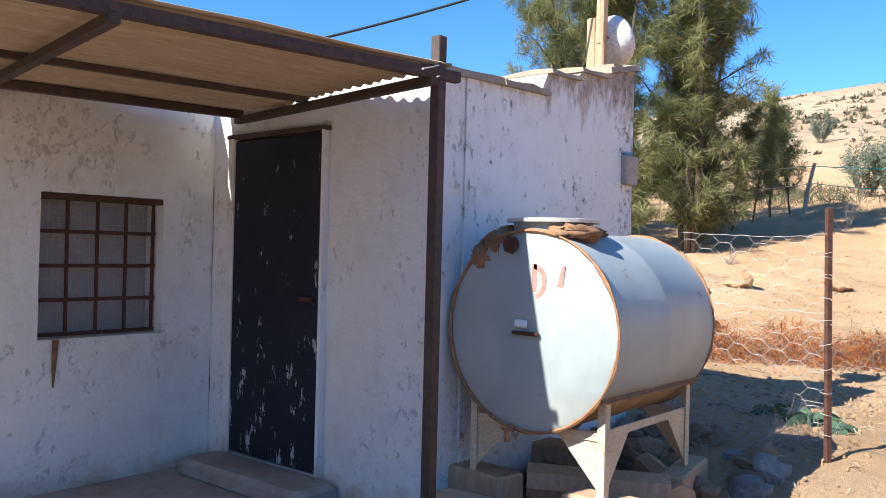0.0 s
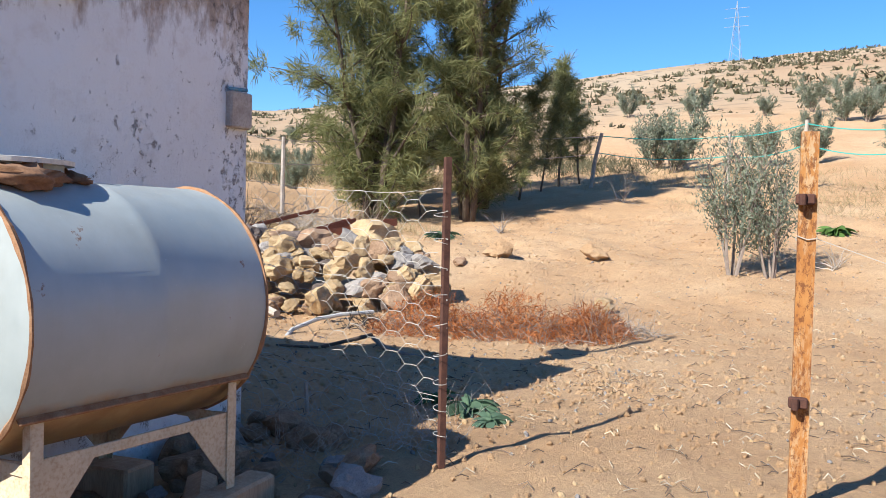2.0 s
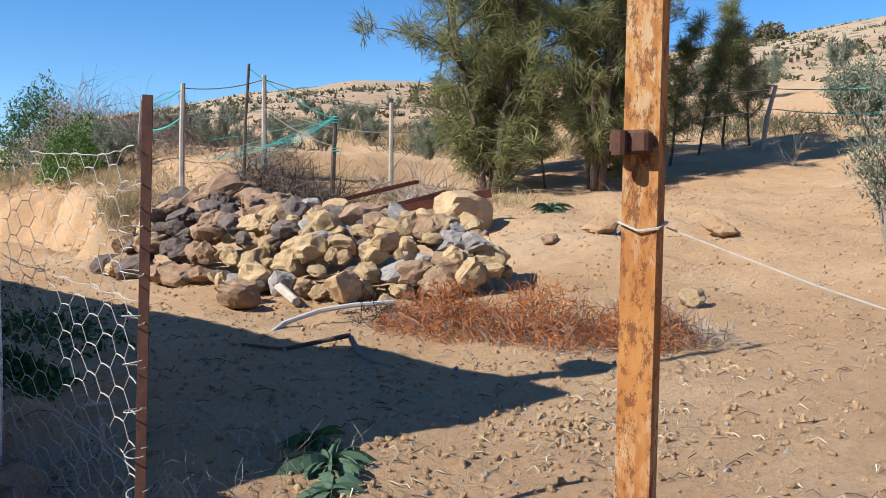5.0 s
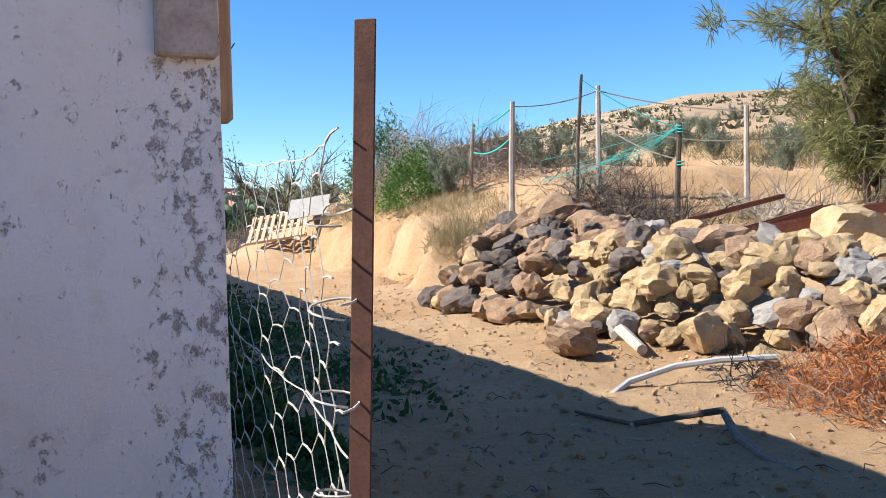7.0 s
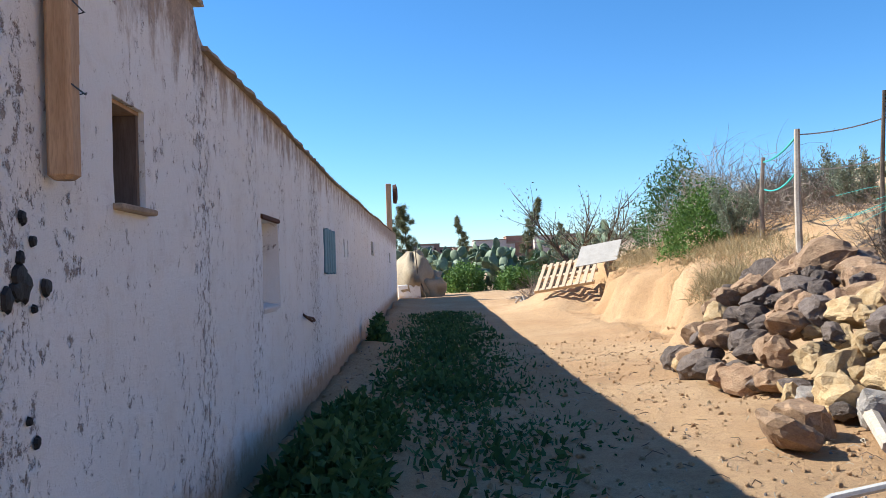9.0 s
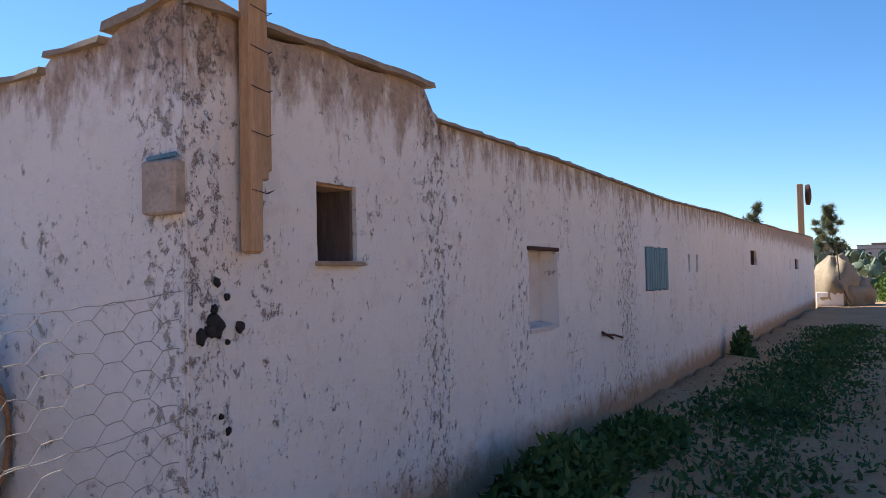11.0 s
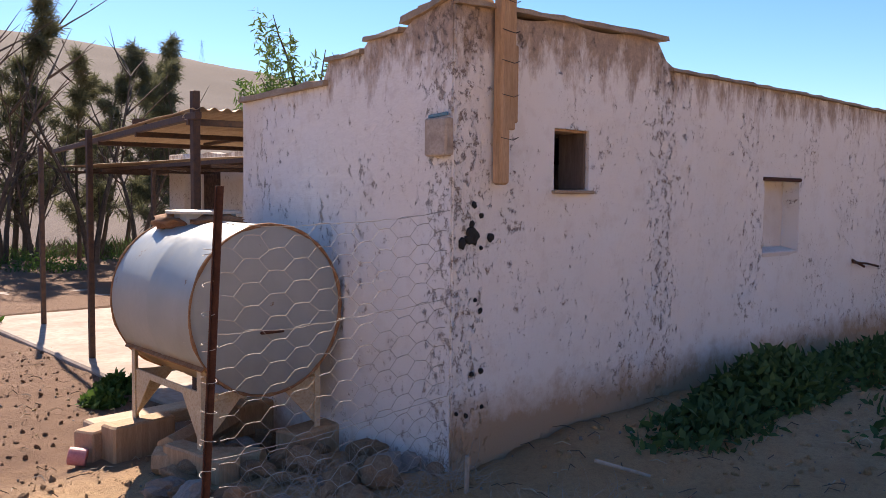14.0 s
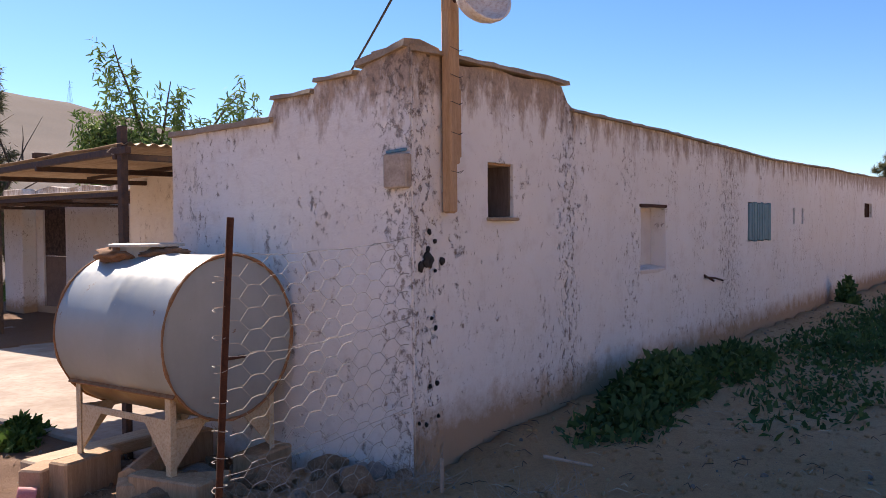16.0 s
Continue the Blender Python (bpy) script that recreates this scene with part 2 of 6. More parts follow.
# ---- mesh building ----
class Geo:
    """Collects vertices and faces of one mesh."""

    def __init__(self):
        self.v, self.f = [], []

    def add(self, verts, faces):
        o = len(self.v)
        self.v += [tuple(p) for p in verts]
        self.f += [tuple(i + o for i in f) for f in faces]
        return self

    def box(self, c, s, m=None, bevel=0.0):
        """A box at c of full size s, its edges cut by bevel."""
        hx, hy, hz = (a / 2 for a in s)
        k = min(bevel, hx * 0.9, hy * 0.9, hz * 0.9)
        vs = []
        for z, i in ((-hz, k), (-hz + k, 0), (hz - k, 0), (hz, k)) if k else ((-hz, 0), (hz, 0)):
            if k:
                x, y = hx - i, hy - i
                vs += [(x - k, -y, z), (x, -y + k, z), (x, y - k, z), (x - k, y, z), (-x + k, y, z), (-x, y - k, z), (-x, -y + k, z), (-x + k, -y, z)]
            else:
                vs += [(hx, -hy, z), (hx, hy, z), (-hx, hy, z), (-hx, -hy, z)]
        n = 8 if k else 4
        rings = len(vs) // n
        fs = [tuple(range(n))[::-1], tuple(range((rings - 1) * n, rings * n))]
        for r in range(rings - 1):
            for i in range(n):
                j = (i + 1) % n
                fs.append((r * n + i, r * n + j, r * n + n + j, r * n + n + i))
        t = Matrix.Translation(c) @ (m or Matrix())
        return self.add([t @ Vector(p) for p in vs], fs)

    def tube(self, pts, radii, sides=6, closed=True):
        pts = [Vector(p) for p in pts]
        if isinstance(radii, (int, float)):
            radii = [radii] * len(pts)
        vs, fs = [], []
        for i, p in enumerate(pts):
            d = (pts[min(i + 1, len(pts) - 1)] - pts[max(i - 1, 0)])
            d = d.normalized() if d.length > 1e-9 else Vector((0, 0, 1))
            a = d.orthogonal() if i == 0 else (ref - d * ref.dot(d))
            a = a.normalized() if a.length > 1e-6 else d.orthogonal().normalized()
            ref = a
            bb = d.cross(a)
            for k in range(sides):
                q = 2 * math.pi * k / sides
                vs.append(p + (a * math.cos(q) + bb * math.sin(q)) * radii[i])
        for i in range(len(pts) - 1):
            for k in range(sides):
                j = (k + 1) % sides
                fs.append((i * sides + k, i * sides + j, (i + 1) * sides + j, (i + 1) * sides + k))
        if closed:
            fs.append(tuple(range(sides))[::-1])
            fs.append(tuple(range((len(pts) - 1) * sides, len(pts) * sides)))
        return self.add(vs, fs)

    def mesh(self, name, material, smooth=False):
        me = bpy.data.meshes.new(name)
        me.from_pydata(self.v, [], self.f)
        me.materials.append(material)
        if smooth:
            me.polygons.foreach_set("use_smooth", [True] * len(me.polygons))
        me.update()
        return me


def part(name, geo, material, parent, label="", smooth=False):
    ob = new(name, geo.mesh(name, material, smooth) if isinstance(geo, Geo) else geo)
    ob.parent = parent
    if label:
        ob["label"] = label
    return ob


def thing(name, label, category, geo=None, material=None, group="", kind="", at=(0, 0, 0), smooth=False):
    ob = new(name, geo.mesh(name, material, smooth) if geo else None)
    ob.location = at
    return tagged(ob, label, category, group, kind)


def smoothstep(a, b, x):
    t = np.clip((x - a) / (b - a), 0, 1)
    return t * t * (3 - 2 * t)


# ---- ground ----
CREST = ((-60, 9), (-30, 11.5), (-10, 11.8), (4, 11.4), (11, 11.0), (17.6, 10.3), (24.5, 9.5), (34, 8.4), (41.5, 7.2), (49, 7.1), (56, 6.2), (63, 4.6), (66, 4.0), (72, 2.3), (80, 1.0), (95, 0.8),
         (115, 1.2), (130, 3.0), (140, 6.0), (149, 8.0), (155, 8.8), (163, 9.6), (180, 10.0), (210, 9.0), (250, 6.0), (300, 9.0))


def ground(x, y):
    """Height of the land: a levelled yard, a track behind the house, and the hill beyond."""
    x, y = np.asarray(x, float), np.asarray(y, float)
    yaw = np.degrees(np.arctan2(-(x - 3.0), y + 1.5))
    yaw = np.where(yaw < -60, yaw + 360, yaw)
    r = np.hypot(x - 3.0, y + 1.5)
    e = np.interp(yaw, [c[0] for c in CREST], [c[1] for c in CREST])
    g = 0.02 + 0.2 * smoothstep(-2.5, 0.5, y) + 0.12 * smoothstep(1, 6, y)
    near_hill = np.interp(r, (5.5, 8, 10.8, 15, 20, 40, 90, 140), (0, 0.06, 0.17, 0.31, 0.43, 0.72, 0.95, 1.0))
    far_hill = np.interp(r, (45, 90, 200, 420, 700), (0, 0.1, 0.5, 1.0, 1.0))
    k = smoothstep(79, 66, yaw) * smoothstep(-60, -40, yaw)
    w = near_hill * k * smoothstep(3.5, 8.5, y) + far_hill * (1 - k)
    rr = np.where(k > 0.5, np.minimum(r, 170), np.minimum(r, 520))
    z = g + w * (1.2 + rr * np.tan(np.radians(e)))
    # earth bank cut by the track
    edge = 4.9 + 0.35 * np.sin(x * 0.9) + 0.22 * np.sin(x * 2.3 + 1) + 0.05 * (-x - 9)
    bank = smoothstep(edge - 0.05 + 0.08 * np.sin(x * 7.1), edge + 0.28 + 0.10 * np.sin(x * 5.3 + 2), y) * smoothstep(-7.5, -10, x) * smoothstep(-30, -22, x)
    z = z + 0.75 * bank * smoothstep(16, 8, y)
    z = z + 0.75 * np.exp(-(((x + 20.3) / 1.9) ** 2 + ((y - 5.0) / 1.1) ** 2))
    z = z + 0.07 * np.sin(x * 1.3 + 1.7 * np.sin(y * 0.7)) * np.sin(y * 1.1 + x * 0.4) * smoothstep(4.5, 8, y) * smoothstep(60, 30, r)
    z = z + 0.03 * np.sin(x * 3.1 + 2 * np.sin(y * 1.9)) * np.sin(y * 2.7 + x) * smoothstep(5, 8, y) * smoothstep(60, 30, r)
    # spoil against the foot of the long wall
    z = z + 0.10 * smoothstep(1.3, 0.1, y) * smoothstep(-0.6, 0.0, y) * smoothstep(0.3, -1.5, x) * smoothstep(-36, -30, x)
    return z


def build_ground():
    radii = list(np.arange(0.15, 18, 0.11))
    while radii[-1] < 4500:
        radii.append(radii[-1] * 1.035)
    na = 460
    ang = np.linspace(0, 2 * np.pi, na, endpoint=False)
    R, A = np.meshgrid(np.array(radii), ang, indexing="ij")
    X, Y = -1.0 + R * np.cos(A), 1.5 + R * np.sin(A)
    Z = ground(X, Y)
    flat = np.stack([X.ravel(), Y.ravel()], 1)
    bumps = np.array([noise.fractal(Vector((px * 1.6, py * 1.6, 0)), 0.9, 2.1, 5) for px, py in flat]).reshape(X.shape)
    gully = np.array([noise.ridged_multi_fractal(Vector((px * 2.2, py * 0.9, 7)), 0.9, 2.1, 4, 1.0, 2.0) if (-30 < px < -7 and 4 < py < 8) else 0.0 for px, py in flat]).reshape(X.shape)
    swell = np.array([noise.noise(Vector((px * 0.05, py * 0.05, 3))) for px, py in flat]).reshape(X.shape)
    yard = smoothstep(0.0, 0.4, X) + smoothstep(-2.0, -1.6, Y) * 1.0
    amp = 0.04 * np.clip(smoothstep(-9.0, -10.5, Y) + yard, 0.25, 1.0)
    amp = amp + 0.10 * smoothstep(-7, -9, X) * smoothstep(4.2, 4.9, Y) * smoothstep(7.5, 6.5, Y)
    Z = Z - gully * 0.16 * smoothstep(-7, -9, X) * smoothstep(-30, -26, X) * smoothstep(4.3, 4.9, Y) * smoothstep(7.5, 6.3, Y)
    Z = Z + bumps * amp + swell * np.clip(R - 40, 0, 60) * 0.02
    inside = (X < 0.05) & (X > -36) & (Y < -0.05) & (Y > -9)
    Z = np.where(inside, np.minimum(Z, -0.12), Z)
    verts = [(-1.0, 1.5, float(ground(-1.0, 1.5)))] + list(zip(X.ravel().tolist(), Y.ravel().tolist(), Z.ravel().tolist()))
    faces = [(0, 1 + j, 1 + (j + 1) % na) for j in range(na)]
    for i in range(len(radii) - 1):
        a = 1 + i * na
        for j in range(na):
            k = (j + 1) % na
            faces.append((a + j, a + na + j, a + na + k, a + k))
    g = Geo()
    g.v, g.f = verts, faces
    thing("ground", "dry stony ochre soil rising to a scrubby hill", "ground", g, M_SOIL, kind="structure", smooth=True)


build_ground()


def gz(x, y):
    return float(ground(x, y)) + 0.04 * noise.fractal(Vector((x * 1.6, y * 1.6, 0)), 0.9, 2.1, 5) * (1.0 if (x > 0.3 or y > -1.6) else 0.25)

# ---- house ----
def wall_panel(name, label, origin, along, normal, length, top, thick, holes, material, step=0.12, bottom=-0.4, rough=0.006, straight=2.1, fine_until=None):
    """An upright wall with a true thickness: holes (u0, u1, z0, z1) go right through it. top(u) gives its ragged crown."""
    us = {0.0, length}
    zs = {bottom, straight}
    for u0, u1, z0, z1 in holes:
        us |= {u0, u1}
        zs |= {z0, z1}

    def fill(vals, s, wide=None):
        vals = sorted(vals)
        out = []
        for a, b in zip(vals, vals[1:]):
            st = s if wide is None or a < wide else s * 4
            k = max(1, int(round((b - a) / st)))
            out += [a + (b - a) * i / k for i in range(k)]
        return out + [vals[-1]]

    us = fill(us, step, fine_until)
    zs = fill(zs, step)
    extra = 4
    rows = len(zs) + extra
    o, a, nn = Vector(origin), Vector(along), Vector(normal)

    def blocked(i, j):
        um, zm = (us[i] + us[i + 1]) / 2, None
        if j + 1 < len(zs):
            zm = (zs[j] + zs[j + 1]) / 2
        return zm is not None and any(h[0] < um < h[1] and h[2] < zm < h[3] for h in holes)

    g = Geo()
    for side in (0, 1):
        for u in us:
            for j in range(rows):
                if j < len(zs):
                    z = zs[j]
                else:
                    z = zs[-1] + (top(u) - zs[-1]) * (j - len(zs) + 1) / extra
                p = o + a * u
                d = rough * noise.fractal(Vector((p.x * 3.1, p.y * 3.1, z * 3.1)), 1.0, 2.0, 4) if side == 0 else 0
                if j == rows - 1:
                    z += 0.012 * noise.fractal(Vector((p.x * 6, p.y * 6, 4)), 0.8, 2.0, 4)
                p = p + nn * (d - thick * side)
                g.v.append((p.x, p.y, z))
    n = len(us)
    idx = lambda s, i, j: s * n * rows + i * rows + j
    for i in range(n - 1):
        for j in range(rows - 1):
            if blocked(i, j):
                continue
            g.f.append((idx(0, i, j), idx(0, i + 1, j), idx(0, i + 1, j + 1), idx(0, i, j + 1)))
            g.f.append((idx(1, i, j), idx(1, i, j + 1), idx(1, i + 1, j + 1), idx(1, i + 1, j)))
            for di, dj, p, q in ((-1, 0, (i, j), (i, j + 1)), (1, 0, (i + 1, j + 1), (i + 1, j)), (0, -1, (i + 1, j), (i, j)), (0, 1, (i, j + 1), (i + 1, j + 1))):
                ii, jj = i + di, j + dj
                if ii < 0 or ii >= n - 1 or jj < 0 or jj >= rows - 1 or blocked(ii, jj):
                    g.f.append((idx(0, *p), idx(0, *q), idx(1, *q), idx(1, *p)))
    ob = thing(name, label, "wall", g, material, kind="structure", smooth=False)
    bm = bmesh.new()
    bm.from_mesh(ob.data)
    bmesh.ops.recalc_face_normals(bm, faces=bm.faces)
    bm.to_mesh(ob.data)
    bm.free()
    return ob


def long_top(u):
    if u < 1.86:
        return 2.66 + 0.03 * u + 0.02 * math.sin(u * 9)
    if u < 1.98:
        return 2.60
    return 2.55 + max(0, u - 9) * 0.018 + 0.012 * math.sin(u * 2.2) + 0.008 * math.sin(u * 7)


def gable_top(u):
    # u runs from the back corner towards the yard
    if u < 0.40:
        return 2.70 - 0.22 * u
    if u < 0.75:
        return 2.575 - 0.03 * (u - 0.4)
    if u < 1.12:
        return 2.50 - 0.02 * (u - 0.75)
    return 2.36 - 0.03 * (u - 1.12) + 0.006 * math.sin(u * 23) + 0.005 * math.sin(u * 51)


WEST = -34.5
long_holes = [(0.80, 1.13, 1.72, 2.08), (3.38, 4.0, 1.23, 1.83), (6.83, 7.89, 1.45, 1.94), (9.19, 9.30, 1.66, 1.90), (9.74, 9.86, 1.66, 1.90),
              (15.45, 16.4, 1.79, 2.09), (23.9, 24.1, 1.7, 2.0), (25.6, 26.9, 1.72, 2.04)]
wall_panel("wall_north", "long limewashed wall with flaking paint and a muddy foot", (0, 0, 0), (-1, 0, 0), (0, 1, 0), -WEST, long_top, 0.22, long_holes, M_WALL, 0.10, fine_until=4.2, straight=2.1)
wall_panel("wall_gable", "limewashed gable wall with stepped crumbling top", (0.008, -0.012, 0), (0, -1, 0), (1, 0, 0), 1.886, lambda u: gable_top(u + 0.012), 0.30, [], M_END, 0.08, rough=0.004)
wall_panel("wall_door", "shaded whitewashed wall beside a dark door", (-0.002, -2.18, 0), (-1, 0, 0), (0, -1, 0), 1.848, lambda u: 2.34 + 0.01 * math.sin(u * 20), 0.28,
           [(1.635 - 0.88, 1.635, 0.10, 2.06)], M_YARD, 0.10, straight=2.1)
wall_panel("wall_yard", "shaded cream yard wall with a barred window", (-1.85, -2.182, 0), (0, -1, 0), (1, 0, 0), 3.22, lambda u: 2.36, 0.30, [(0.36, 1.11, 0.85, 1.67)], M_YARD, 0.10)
wall_panel("wall_yard_west", "whitewashed blockwork wall across the yard", (-5.3, -9.0, 0), (0, -1, 0), (1, 0, 0), 5.6, lambda u: 2.5 + 0.03 * math.sin(u * 5), 0.3, [(3.55, 4.35, 0.15, 2.25)], M_GABLE, 0.25)
wall_panel("wall_yard_back", "plain rear wall of the yard wing", (-2.15, -5.4, 0), (-1, 0, 0), (0, -1, 0), 3.15, lambda u: 2.4, 0.3, [], M_YARD, 0.3)
wall_panel("wall_west_end", "plain end wall", (WEST + 0.3, -0.302, 0), (0, -1, 0), (-1, 0, 0), 5.0, lambda u: 2.8, 0.3, [], M_GABLE, 0.4)
wall_panel("wall_south", "plain rear wall of the range", (-5.3, -5.1, 0), (-1, 0, 0), (0, -1, 0), 28.9, lambda u: 2.5, 0.3, [], M_GABLE, 0.5)

g = Geo()
g.box((-18.2, -2.6, 2.20), (32.0, 4.6, 0.10))
g.box((-1.2, -1.1, 2.20), (1.9, 1.7, 0.10))
thing("roof", "flat earth roof behind the parapet", "roof", g, M_COPING, kind="structure")
# the floor is coloured near-black to carry the darkness of the rooms
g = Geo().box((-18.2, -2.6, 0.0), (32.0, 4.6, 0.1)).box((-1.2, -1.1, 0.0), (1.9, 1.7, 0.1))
thing("floor", "earth floor coloured near-black to darken the rooms", "floor", g, M_DARK, kind="structure")


def coping(name, pts, width, thick, inward):
    """A ragged mortar capping that follows the top of a wall and overhangs its face."""
    g = Geo()
    rnd = random.Random(len(pts) + int(width * 1000))
    for p, q in zip(pts, pts[1:]):
        p, q = Vector(p), Vector(q)
        k = max(2, int((q - p).length / 0.09))
        ring = []
        d = (q - p).normalized()
        out = -Vector(inward)
        for i in range(k + 1):
            c = p + (q - p) * i / k
            o1 = out * (0.035 + rnd.uniform(-0.012, 0.018))
            o2 = Vector(inward) * width
            h = thick * rnd.uniform(0.75, 1.2)
            up = Vector((0, 0, 1))
            ring.append([c + o1 - up * 0.004, c + o1 * 0.8 + up * h * 0.8, c + o2 * 0.35 + up * h * 1.15, c + o2 + up * h * 0.7, c + o2 - up * 0.004])
        vs = [v for r in ring for v in r]
        fs = [(0, 1, 2, 3, 4), tuple(k * 5 + x for x in (4, 3, 2, 1, 0))]
        for i in range(k):
            for x in range(5):
                y = (x + 1) % 5
                fs.append((i * 5 + x, i * 5 + y, i * 5 + 5 + y, i * 5 + 5 + x))
        g.add(vs, fs)
    return thing(name, "crumbling brown mortar capping along the wall top", "coping", g, M_COPING, kind="structure")


coping("coping_gable", [(0, -0.02, 2.695), (0, -0.40, 2.615)], 0.3, 0.05, (-1, 0, 0))
coping("coping_gable_step", [(0, -0.41, 2.575), (0, -0.75, 2.565)], 0.3, 0.03, (-1, 0, 0))
coping("coping_gable_low", [(0, -0.76, 2.50), (0, -1.12, 2.49)], 0.3, 0.03, (-1, 0, 0))
coping("coping_gable_rubble", [(0, -1.13, 2.35), (0, -1.6, 2.335), (0, -2.16, 2.32)], 0.28, 0.045, (-1, 0, 0))
coping("coping_corner", [(0.0, 0, 2.67), (-1.0, 0, 2.70), (-1.93, 0, 2.725)], 0.3, 0.032, (0, -1, 0))
coping("coping_long", [(-1.99 - i * 2.0, 0, long_top(1.99 + i * 2.0) - 0.01) for i in range(17)], 0.3, 0.022, (0, -1, 0))

# yard slab
g = Geo()
g.box((-2.4, -7.1, -0.05), (5.1, 10.0, 0.10), None, 0.01)
thing("yard_floor", "worn pale concrete yard slab with dust", "floor", g, M_CONCRETE, kind="structure")
g = Geo().box((0.16, -7.0, -0.02), (0.10, 9.6, 0.16), None, 0.02)
thing("kerb", "low concrete kerb along the yard slab", "kerb", g, M_CONCRETE, kind="structure")

# ---- door in the corner ----
def door_material():
    m, n, l, b = mat("black_flaking_paint", 0.55)
    a = tex_noise(n, l, 14, 8, 0.75, (1, 1, 0.35))
    f = tex_noise(n, l, 3, 4, 0.6)
    sp = height_z(n, l)
    low = n.new("ShaderNodeMapRange")
    low.inputs[1].default_value, low.inputs[2].default_value = 1.6, 0.1
    low.inputs[3].default_value, low.inputs[4].default_value = -0.02, 0.05
    l.new(sp.outputs["Z"], low.inputs[0])
    k = ramp(n, l, maths(n, l, "ADD", a, low.outputs[0]), [(0.625, grey(0)), (0.65, grey(1))])
    col = mix(n, l, k, ramp(n, l, f, [(0.3, (0.008, 0.010, 0.016)), (0.7, (0.018, 0.02, 0.03))]), (0.45, 0.45, 0.47))
    l.new(col, b.inputs["Base Color"])
    bump(n, l, b, a, 0.3, 0.003)
    return m


M_DOOR = door_material()
door = thing("door_1", "closed black sheet-metal door with flaking paint", "door", kind="structure", at=(-1.197, -2.20, 0.10))
part("leaf", Geo().box((0.02, 0.0, 0.985), (0.81, 0.03, 1.93), None, 0.006), M_DOOR, door)
for sx in (-1, 1):
    part("door_frame", Geo().box((-0.415, -0.004, 0.985), (0.06, 0.05, 1.97), None, 0.008) if sx < 0 else Geo().box((0.44, -0.004, 0.985), (0.025, 0.05, 1.97), None, 0.005), M_YARD, door)
part("door_frame", Geo().box((0, -0.004, 1.975), (0.92, 0.05, 0.03), None, 0.005), M_FRAME, door)
part("bolt", Geo().box((0.33, -0.03, 1.0), (0.12, 0.025, 0.03), None, 0.005), M_RUST, door)
g = Geo().box((-1.16, -2.34, 0.04), (1.12, 0.32, 0.12), None, 0.03)
thing("doorstep", "worn concrete doorstep below the black door", "step", g, M_CONCRETE, kind="structure")

# ---- barred yard window ----
M_SEAM0 = simple("rust_run", (0.16, 0.07, 0.03), (0.30, 0.17, 0.09), 25, 0.9)
win = thing("window_1", "rusty barred window with wire mesh and a grey board behind", "window", kind="structure", at=(-1.85, -2.917, 0.85))
part("backing", Geo().box((-0.20, 0, 0.41), (0.02, 0.75, 0.82)), simple("grey_board", (0.34, 0.33, 0.33), (0.42, 0.41, 0.41), 10), win, "grey board")
for i in range(5):
    part("bar", Geo().box((-0.09, -0.36 + i * 0.18, 0.41), (0.018, 0.018, 0.80), None, 0.003), M_RUST, win)
for i in range(5):
    part("bar", Geo().box((-0.075, 0, 0.02 + i * 0.195), (0.008, 0.74, 0.022), None, 0.002), M_RUST, win)
g = Geo()
for i in range(25):
    g.tube([(-0.12, -0.37 + i * 0.031, 0.0), (-0.12, -0.37 + i * 0.031, 0.82)], 0.0011, 3)
for i in range(26):
    g.tube([(-0.122, -0.375, 0.01 + i * 0.032), (-0.122, 0.375, 0.01 + i * 0.032)], 0.0011, 3)
part("mesh_screen", g, M_WIRE, win)
part("rust_streak", Geo().add([(0.012, -0.30, 0.0), (0.012, -0.26, 0.0), (0.012, -0.27, -0.13), (0.012, -0.285, -0.27), (0.012, -0.295, -0.26), (0.012, -0.30, -0.12)], [(0, 1, 2, 3, 4, 5)]), M_SEAM0, win, "brown rust run")
part("lintel", Geo().box((-0.06, 0, 0.80), (0.12, 0.74, 0.03)), M_RUST, win)


# ---- openings of the long wall ----
def long_window(name, u0, u1, z0, z1, label):
    return thing(name, label, "window", kind="structure", at=(-(u0 + u1) / 2, 0, z0))


w = long_window("window_2", 0.80, 1.13, 1.72, 2.08, "small unglazed opening with a half-open board shutter")
part("shutter", Geo().box((-0.150, -0.12, 0.18), (0.018, 0.20, 0.35), None, 0.004), simple("grey_shutter_board", (0.12, 0.09, 0.075), (0.20, 0.155, 0.125), 8, stretch=(5, 5, 0.5)), w)
part("sill", Geo().box((0, 0.008, -0.012), (0.37, 0.06, 0.022), None, 0.005), M_COPING, w)
part("lintel", Geo().box((0, -0.10, 0.352), (0.325, 0.16, 0.014)), M_WOOD, w)
w = long_window("window_3", 3.38, 4.0, 1.23, 1.83, "whitewashed recess with a closed two-leaf shutter coloured greyer for its shade")
# limewash made greyer: the recess shade is put into its colour
M_SHUT_SHADE = whitewash("limewash_recess_shade", 0.5, False, warm=(0.62, 0.55, 0.49))
part("shutter", Geo().box((0.215, -0.165, 0.30), (0.19, 0.025, 0.595), None, 0.004), M_SHUT_SHADE, w)
part("shutter", Geo().box((-0.10, -0.155, 0.30), (0.425, 0.025, 0.595), None, 0.004), M_SHUT_SHADE, w)
part("sill", Geo().box((0, -0.07, 0.015), (0.615, 0.15, 0.045), pose(0, 0, 0, -12), 0.008), M_SHUT_SHADE, w)
part("lintel", Geo().box((0, 0.0, 0.61), (0.66, 0.03, 0.03), None, 0.006), M_RUST, w)
# dark strip drawn in place of the shade between the two leaves
part("gap_shade_strip", Geo().box((0.118, -0.140, 0.30), (0.012, 0.01, 0.58)), M_FRAME, w)
w = long_window("window_4", 6.83, 7.89, 1.45, 1.94, "blue-painted slatted shutter in a rough opening")
